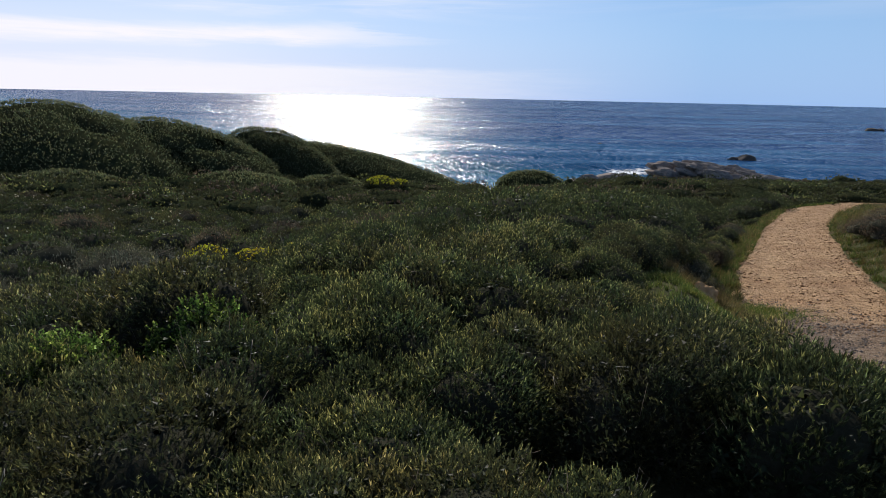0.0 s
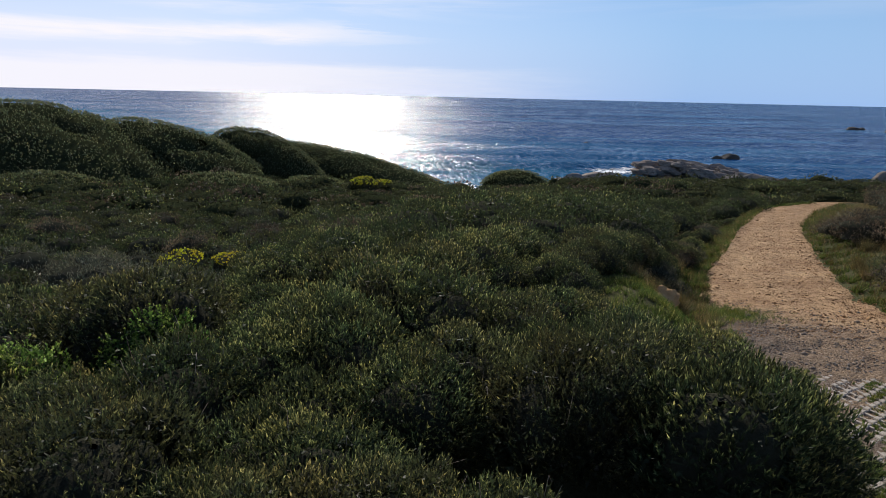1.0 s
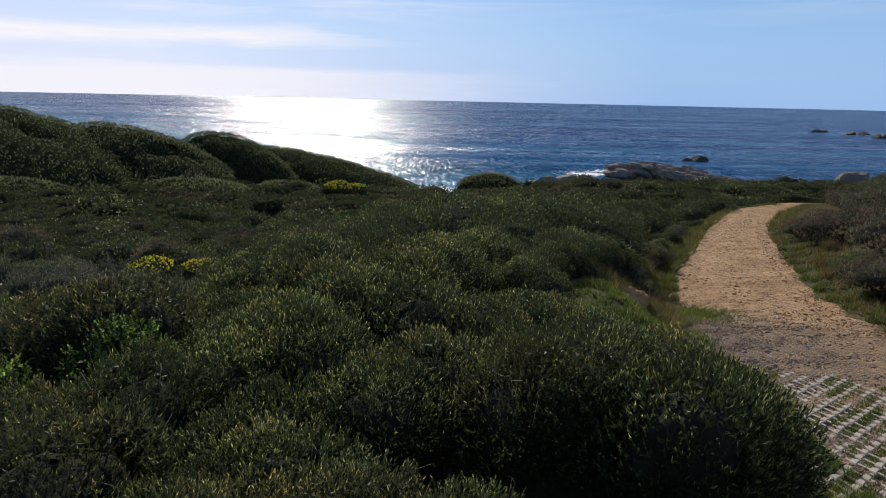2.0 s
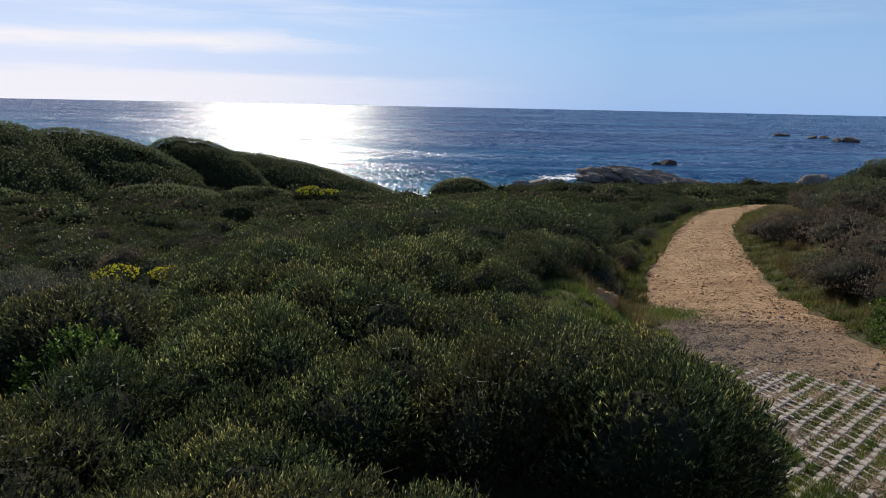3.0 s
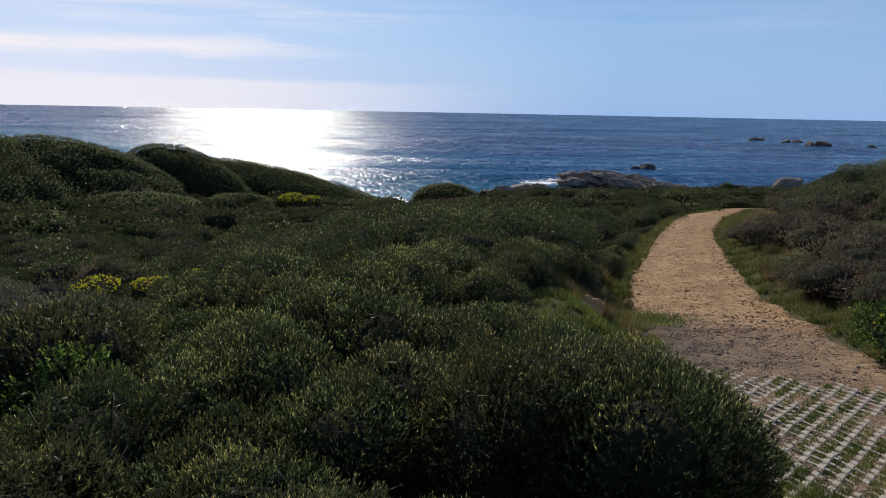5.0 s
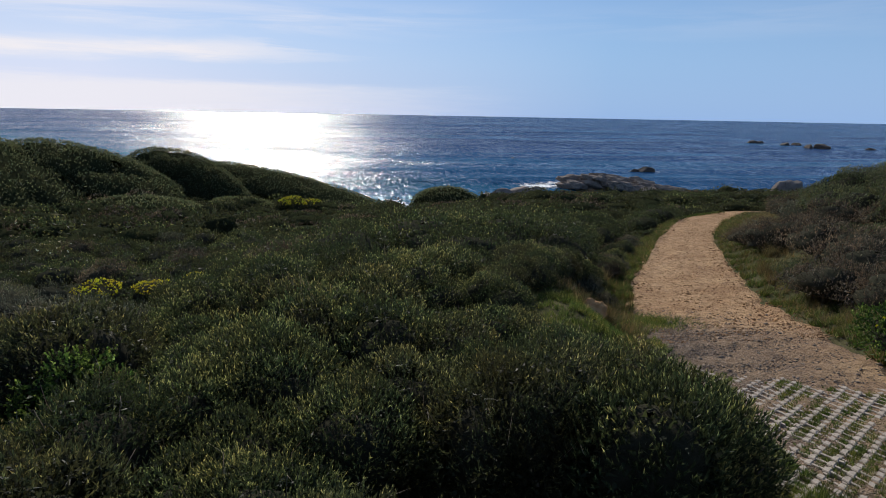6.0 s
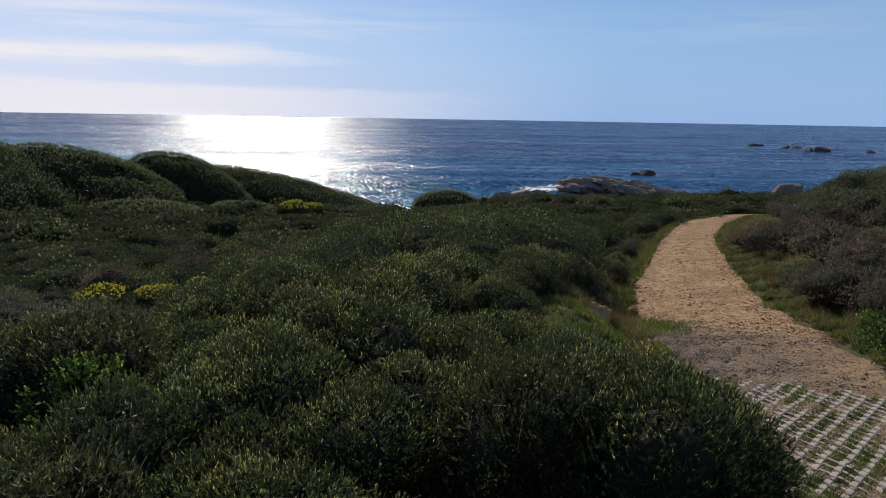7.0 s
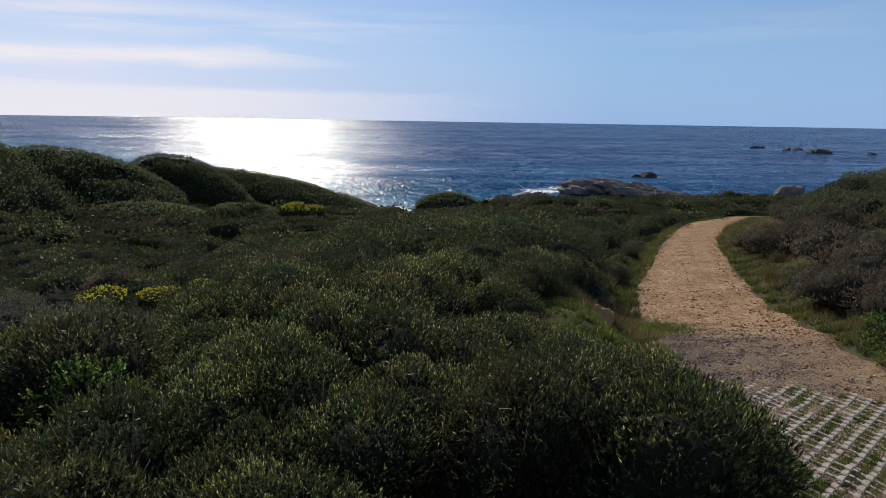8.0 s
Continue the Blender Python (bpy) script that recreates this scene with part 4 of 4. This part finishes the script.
tufts()
RG = np.random.default_rng(36)
grass_stuff("verge_grass", verge_points(9500, RG, True, 2.5, 14, 0), RG, GRASS, "short green grass on the verge between scrub and track", 0.14, 0.008, 7)
TONGUE = np.stack([RG.normal(6.2, 0.6, 2000), RG.normal(11.2, 0.42, 2000)], -1)
grass_stuff("verge_grass", TONGUE, RG, GRASS, "thin grass growing out over the gravel", 0.12, 0.008, 5)
grass_stuff("dry_grass", verge_points(2300, RG, True, 9.5, 36, 0), RG, DRY_GRASS, "dry straw-coloured grass between scrub and track", 0.3, 0.012, 7)
grass_stuff("verge_grass", verge_points(5000, RG, True, 14, 40, 0), RG, GRASS, "short green grass on the verge between scrub and track", 0.22, 0.02, 6)
grass_stuff("verge_grass", verge_points(4000, RG, False, 6, 40, 1.4), RG, GRASS, "short green grass along the track's edge", 0.2, 0.014, 6)
grass_stuff("dry_grass", verge_points(4200, RG, False, 6, 40, 6.5), RG, DRY_GRASS, "dry straw-coloured grass on the sandy bank", 0.38, 0.014, 7)

# ---- rocks ----
def boulder(name, size, seed, mat, m, label, category="rock", group="", detail=3, rough=0.16, flat=0.25, splits=11, crown=2.0):
    """A weathered boulder: rounded, with some planes split off and a few joints."""
    rng = np.random.default_rng(seed)
    bm = bmesh.new()
    bmesh.ops.create_icosphere(bm, subdivisions=detail, radius=1.0)
    cuts = [(unit(rng.normal(size=3)), rng.uniform(0.55, 0.9)) for _ in range(splits)]
    off = Vector(rng.uniform(-50, 50, 3))
    for v in bm.verts:
        p = np.array(v.co)
        for n, d in cuts:
            over = p @ n - d
            if over > 0:
                p = p - n * over * 0.95
        p[2] = min(p[2], crown + 0.2 * (p[2] - crown))
        w = 1 + rough * noise.noise(Vector(p) * 1.7 + off) + rough * 0.4 * noise.noise(Vector(p) * 5 + off)
        v.co = p * w
        if v.co.z < -flat:
            v.co.z = -flat + (v.co.z + flat) * 0.3
    me = bpy.data.meshes.new(name)
    for v in bm.verts:
        v.co = Vector((v.co.x * size[0] / 2, v.co.y * size[1] / 2, (v.co.z + flat) * size[2] / (1 + flat)))
    bm.to_mesh(me)
    bm.free()
    me.materials.append(mat)
    ob = new(name, me)
    ob.matrix_basis = m
    return tagged(ob, label, category, group)


def shore_rocks():
    rng = np.random.default_rng(51)
    lab = "pale weathered granite boulder of the rocky shore"
    # the outcrop that runs out into the water, its blocks side by side
    for n in range(90):
        u, w = rng.uniform(0, 1), rng.normal() * 0.35
        x, y = 64 + 36 * u + 3 * w, 174 - 8 * u + 9 * w
        s = rng.uniform(3.5, 9) * (1 - 0.35 * abs(u - 0.45))
        top = 5.2 * (1 - 0.7 * float(smooth(0.45, 1.0, u))) * rng.uniform(0.55, 1.05)
        h = min(top + 0.6, 0.4 * s)
        boulder("granite_boulder", (s * 1.5, s * rng.uniform(0.5, 0.8), h), 300 + n, GRANITE, pose(x, y, SEA_Z + top - h - 0.2, rng.uniform(-5, 5), rng.uniform(3, 13), rng.uniform(-22, 4)), lab, group="shore boulders", rough=0.32, splits=22, crown=0.6, detail=4)
    for n, u in enumerate((0.1, 0.27, 0.42, 0.58, 0.75, 0.92)):
        h = 3.6 * (1 - 0.65 * float(smooth(0.45, 1.0, u)))
        boulder("granite_boulder", (13, 8, h), 340 + n, GRANITE, pose(64 + 36 * u, 175 - 8 * u, SEA_Z - 0.5, 0, 4, -12), lab, group="shore boulders", rough=0.26, splits=16, crown=0.6)
    for n, (x, y, s, h) in enumerate(((40, 159, 10, 2.7), (46, 162, 9, 3.0), (51, 165, 7, 2.5), (36, 157, 5, 1.8))):
        boulder("rock_slab", (s, 5, h), 350 + n, GRANITE, pose(x, y, SEA_Z - 0.6, 0, 0, 10 * n), "flat pale granite slab at the water's edge", group="shore boulders")
    boulder("rock_islet", (9.5, 6, 3.0), 360, WET_ROCK, pose(119.5, 229, SEA_Z - 0.8, 0, 0, 10), "dark wet rock standing out of the water", group="islets")
    boulder("rock_islet", (5.5, 4, 2.2), 361, WET_ROCK, pose(115, 230, SEA_Z - 0.8, 0, 0, 30), "dark wet rock standing out of the water", group="islets")
    boulder("large_boulder", (10.2, 7, 8.7), 362, GRANITE, pose(122.5, 150, SEA_Z - 0.7, 0, 0, 15), "large rounded brown granite boulder on the shore", detail=4, splits=2, crown=0.55)
    for n, (x, y, s, h) in enumerate(((380, 521, 13, 4.4), (389, 524, 12, 3.4), (388, 487, 17, 4.2), (401, 489, 15, 4.0), (370, 436, 11, 4.6), (377, 431, 15, 5.6), (409, 417, 9, 3.2))):
        boulder("rock_islet", (s, s * 0.6, h), 370 + n, WET_ROCK, pose(x, y, SEA_Z - 0.9, 0, 0, 20 * n), "far brown rock islet in the sea", group="islets")
    boulder("awash_rock", (3.0, 1.6, 1.2), 380, WET_ROCK, pose(80, 300, SEA_Z - 0.6), "small dark rock awash in the sea")


shore_rocks()


def track_stones():
    rng = np.random.default_rng(52)
    z = lambda x, y: float(ground_z(x, y))
    boulder("ochre_rock", (0.6, 0.45, 0.32), 400, SANDSTONE, pose(4.62, 9.55, z(4.62, 9.55) - 0.02, 0, 0, 20), "ochre rock in the grass beside the track", detail=4, rough=0.3, splits=6)
    for n in range(11):
        y = rng.uniform(9, 24)
        x = float(track_right(y)) + rng.normal() * 0.35 - 0.15
        s = rng.uniform(0.05, 0.11)
        boulder("edge_stone", (s * 1.4, s, s * 0.8), 410 + n, SANDSTONE, pose(x, y, z(x, y) - 0.02, 0, 0, rng.uniform(0, 360)), "pale ochre stone along the track's edge", group="edge stones", detail=2)


track_stones()


def loose_gravel(name, n, mat, size, where, label, seed):
    """Crushed stone: many small angular pieces lying on the track."""
    rng = np.random.default_rng(seed)
    v0 = np.array([(1, 0, 0), (-1, 0, 0), (0, 1, 0), (0, -1, 0), (0, 0, 1), (0, 0, -0.6)], float)
    f0 = np.array([(4, 0, 2), (4, 2, 1), (4, 1, 3), (4, 3, 0), (5, 2, 0), (5, 1, 2), (5, 3, 1), (5, 0, 3)])
    vs, fs = [], []
    spots = np.array([where(rng) for _ in range(n)])
    for (x, y), z in zip(spots, ground_z(spots[:, 0], spots[:, 1]) + 0.015):
        s = size * 0.45 * np.exp(rng.normal() * 0.55 + 0.5)
        a = rng.uniform(0, 6.283)
        v = v0 * rng.uniform(0.6, 1.2, (6, 3)) * [s, s * 0.8, s * 0.6]
        v = np.stack([v[:, 0] * np.cos(a) - v[:, 1] * np.sin(a), v[:, 0] * np.sin(a) + v[:, 1] * np.cos(a), v[:, 2]], -1)
        fs.append(f0 + 6 * len(vs))
        vs.append(v + [x, y, z])
    ob = new(name, mesh_arrays(name, np.concatenate(vs), np.concatenate(fs), [mat]))
    return tagged(ob, label, "gravel", kind="stuff")


def on_gravel(rng):
    while True:
        y = rng.uniform(6.2, 13.0)
        x = rng.uniform(float(track_left(y)) - 0.1, float(track_right(y)) + 0.1)
        if 0.72 * x + y + 1.6 * rng.normal() < 16.4 and rng.uniform() > 0.28 * (x - 0.35 * y - 3.0):
            return x, y


def on_track(rng):
    y = 9 + 30 * rng.uniform() ** 1.5
    l, r = float(track_left(y)), float(track_right(y))
    side = rng.uniform()
    u = rng.normal() * 0.08 + (0.9 if side < 0.28 else 0.1 if side < 0.42 else 0.5 if side < 0.7 else rng.uniform())
    return l + (r - l) * min(max(u, 0), 1.02), y


loose_gravel("loose_gravel", 12000, GRAVEL, 0.0155, on_gravel, "grey crushed stone spread on the track", 53)
loose_gravel("earth_clods", 9500, CLOD, 0.021, on_track, "brown clods and pebbles on the sand track", 54)


# ---- grass pavers ----
U, W = Vector((0.839, 0.545, 0)), Vector((0.208, -0.978, 0))  # along the rows of studs, and along the thin bars between them
STUD, ROW = 0.158, 0.2


def paver_mesh():
    """A concrete lattice block, slanted: two rows of three raised studs, joined by thin bars across the openings."""
    bm = bmesh.new()
    slant = math.radians(-111)

    def at(u, w, z):
        return bm.verts.new((u + w * math.cos(slant), w * math.sin(slant), z))

    def block(u0, u1, w0, w1, z0, z1, inset=0.006):
        corners = ((u0, w0), (u0, w1), (u1, w1), (u1, w0))
        inner = ((u0 + inset, w0 + inset), (u0 + inset, w1 - inset), (u1 - inset, w1 - inset), (u1 - inset, w0 + inset))
        lo, mid, hi = [at(u, w, z0) for u, w in corners], [at(u, w, z1 - inset) for u, w in corners], [at(u, w, z1) for u, w in inner]
        bm.faces.new(hi)
        for a, b in ((lo, mid), (mid, hi)):
            for i in range(4):
                j = (i + 1) % 4
                bm.faces.new((a[i], a[j], b[j], b[i]))

    for u in (-STUD, 0, STUD):
        block(u - 0.017, u + 0.017, -ROW + 0.004, ROW - 0.004, -0.06, 0.019, 0.006)
        for w in (-ROW / 2, ROW / 2):
            block(u - 0.053, u + 0.053, w - 0.04, w + 0.04, -0.06, 0.027, 0.012)
    for w in (-ROW / 2, ROW / 2):
        block(-1.5 * STUD + 0.004, 1.5 * STUD - 0.004, w - 0.026, w + 0.026, -0.06, 0.008)
    bmesh.ops.recalc_face_normals(bm, faces=bm.faces[:])
    me = bpy.data.meshes.new("paver")
    bm.to_mesh(me)
    bm.free()
    me.materials.append(CONCRETE)
    return me


def paved(x, y):
    return y < 7.35 - 0.62 * (x - 5.85) - 0.5 * max(0, x - 7.3) and float(track_left(y)) - 0.25 < x < float(track_right(y)) + 0.4 and y > 0.5


def paving():
    rng = np.random.default_rng(55)
    bed = new("paving")
    tagged(bed, "concrete grass pavers with tufts in their openings", "paving", kind="structure")
    me = paver_mesh()
    for i in range(-16, 17):
        for j in range(-22, 23):
            c = Vector((6.4, 5.0, 0)) + U * (3.03 * STUD * i) + W * (2.02 * ROW * j)
            if not paved(c.x, c.y):
                continue
            slope = float(track_level(c.y + 0.3) - track_level(c.y - 0.3)) / 0.6
            up = Vector((0, -slope, 1)).normalized()
            ux = (U - up * U.dot(up)).normalized()
            uy = up.cross(ux)
            m = Matrix((ux, uy, up)).transposed().to_4x4()
            z = float(ground_z(c.x, c.y)) + 0.008 + rng.normal() * 0.008
            m = Matrix.Translation((c.x, c.y, z)) @ m @ pose(0, 0, 0, rng.normal() * 1.4, rng.normal() * 1.4, rng.normal() * 2.4)
            part("paver", me, bed, m=m)


paving()


def paver_grass():
    rng = np.random.default_rng(56)
    x, y = rng.uniform(3.8, 9.0, 40000), rng.uniform(2.2, 7.6, 40000)
    w = (U.x * (y - 5.0) - U.y * (x - 6.4)) / (U.x * W.y - U.y * W.x) / (1.01 * ROW) % 1.0
    keep = (np.abs(w - 0.5) > 0.2) & (waves(x, y, 1.1, 81) + 0.5 * waves(x, y, 0.35, 82) + 0.25 * (5.2 - y) > -0.3)
    pts = [(a, b) for a, b in zip(x[keep], y[keep]) if paved(a, b)][:15000]
    grass_stuff("paver_grass", pts, rng, GRASS, "short grass growing in the paver openings", 0.07, 0.008, 6)


paver_grass()


# ---- a boat far out ----
def boat(x, y, z):
    ob = thing("sailing_boat", pose(x, y, z, 0, 0, 30), "small grey sailing boat far out on the sea", "boat")
    hull, sail = plain("grey_hull", (0.25, 0.25, 0.27), 0.4), plain("sail_cloth", (0.3, 0.3, 0.32), 0.8)
    bm = bmesh.new()
    rows = []
    for u in np.linspace(-1, 1, 9):
        w = 1.6 * (1 - abs(u) ** 2.4) + 0.05
        rows.append([bm.verts.new((7 * u, w * s, h)) for s, h in ((-1, 1.6), (-0.7, 0.2), (0, -0.4), (0.7, 0.2), (1, 1.6))])
    for a, b in zip(rows, rows[1:]):
        for i in range(4):
            bm.faces.new((a[i], a[i + 1], b[i + 1], b[i]))
        bm.faces.new((a[4], a[0], b[0], b[4]))
    me = bpy.data.meshes.new("hull")
    bm.to_mesh(me)
    bm.free()
    me.materials.append(hull)
    part("hull", me, ob)
    v, f, _ = tube([(0.5, 0, 1), (0.5, 0, 9), (0.5, 0, 16)], [0.14, 0.12, 0.07], 6)
    part("mast", mesh_arrays("mast", v, f, [hull]), ob)
    v = np.array([(0.3, 0, 2.4), (-5.8, 0.5, 2.6), (0.3, 0, 15.5), (0.3, 0.06, 2.4), (-5.8, 0.56, 2.6), (0.3, 0.06, 15.5)])
    f = np.array([(0, 1, 2), (3, 5, 4), (0, 3, 4), (0, 4, 1), (1, 4, 5), (1, 5, 2), (0, 2, 5), (0, 5, 3)])
    part("sail", mesh_arrays("sail", v, f, [sail]), ob)
    ob.scale = (0.6, 0.6, 0.6)


boat(0.071 * 2900, 2900, SEA_Z + 12.5 * (2908 / 4900) ** 2)
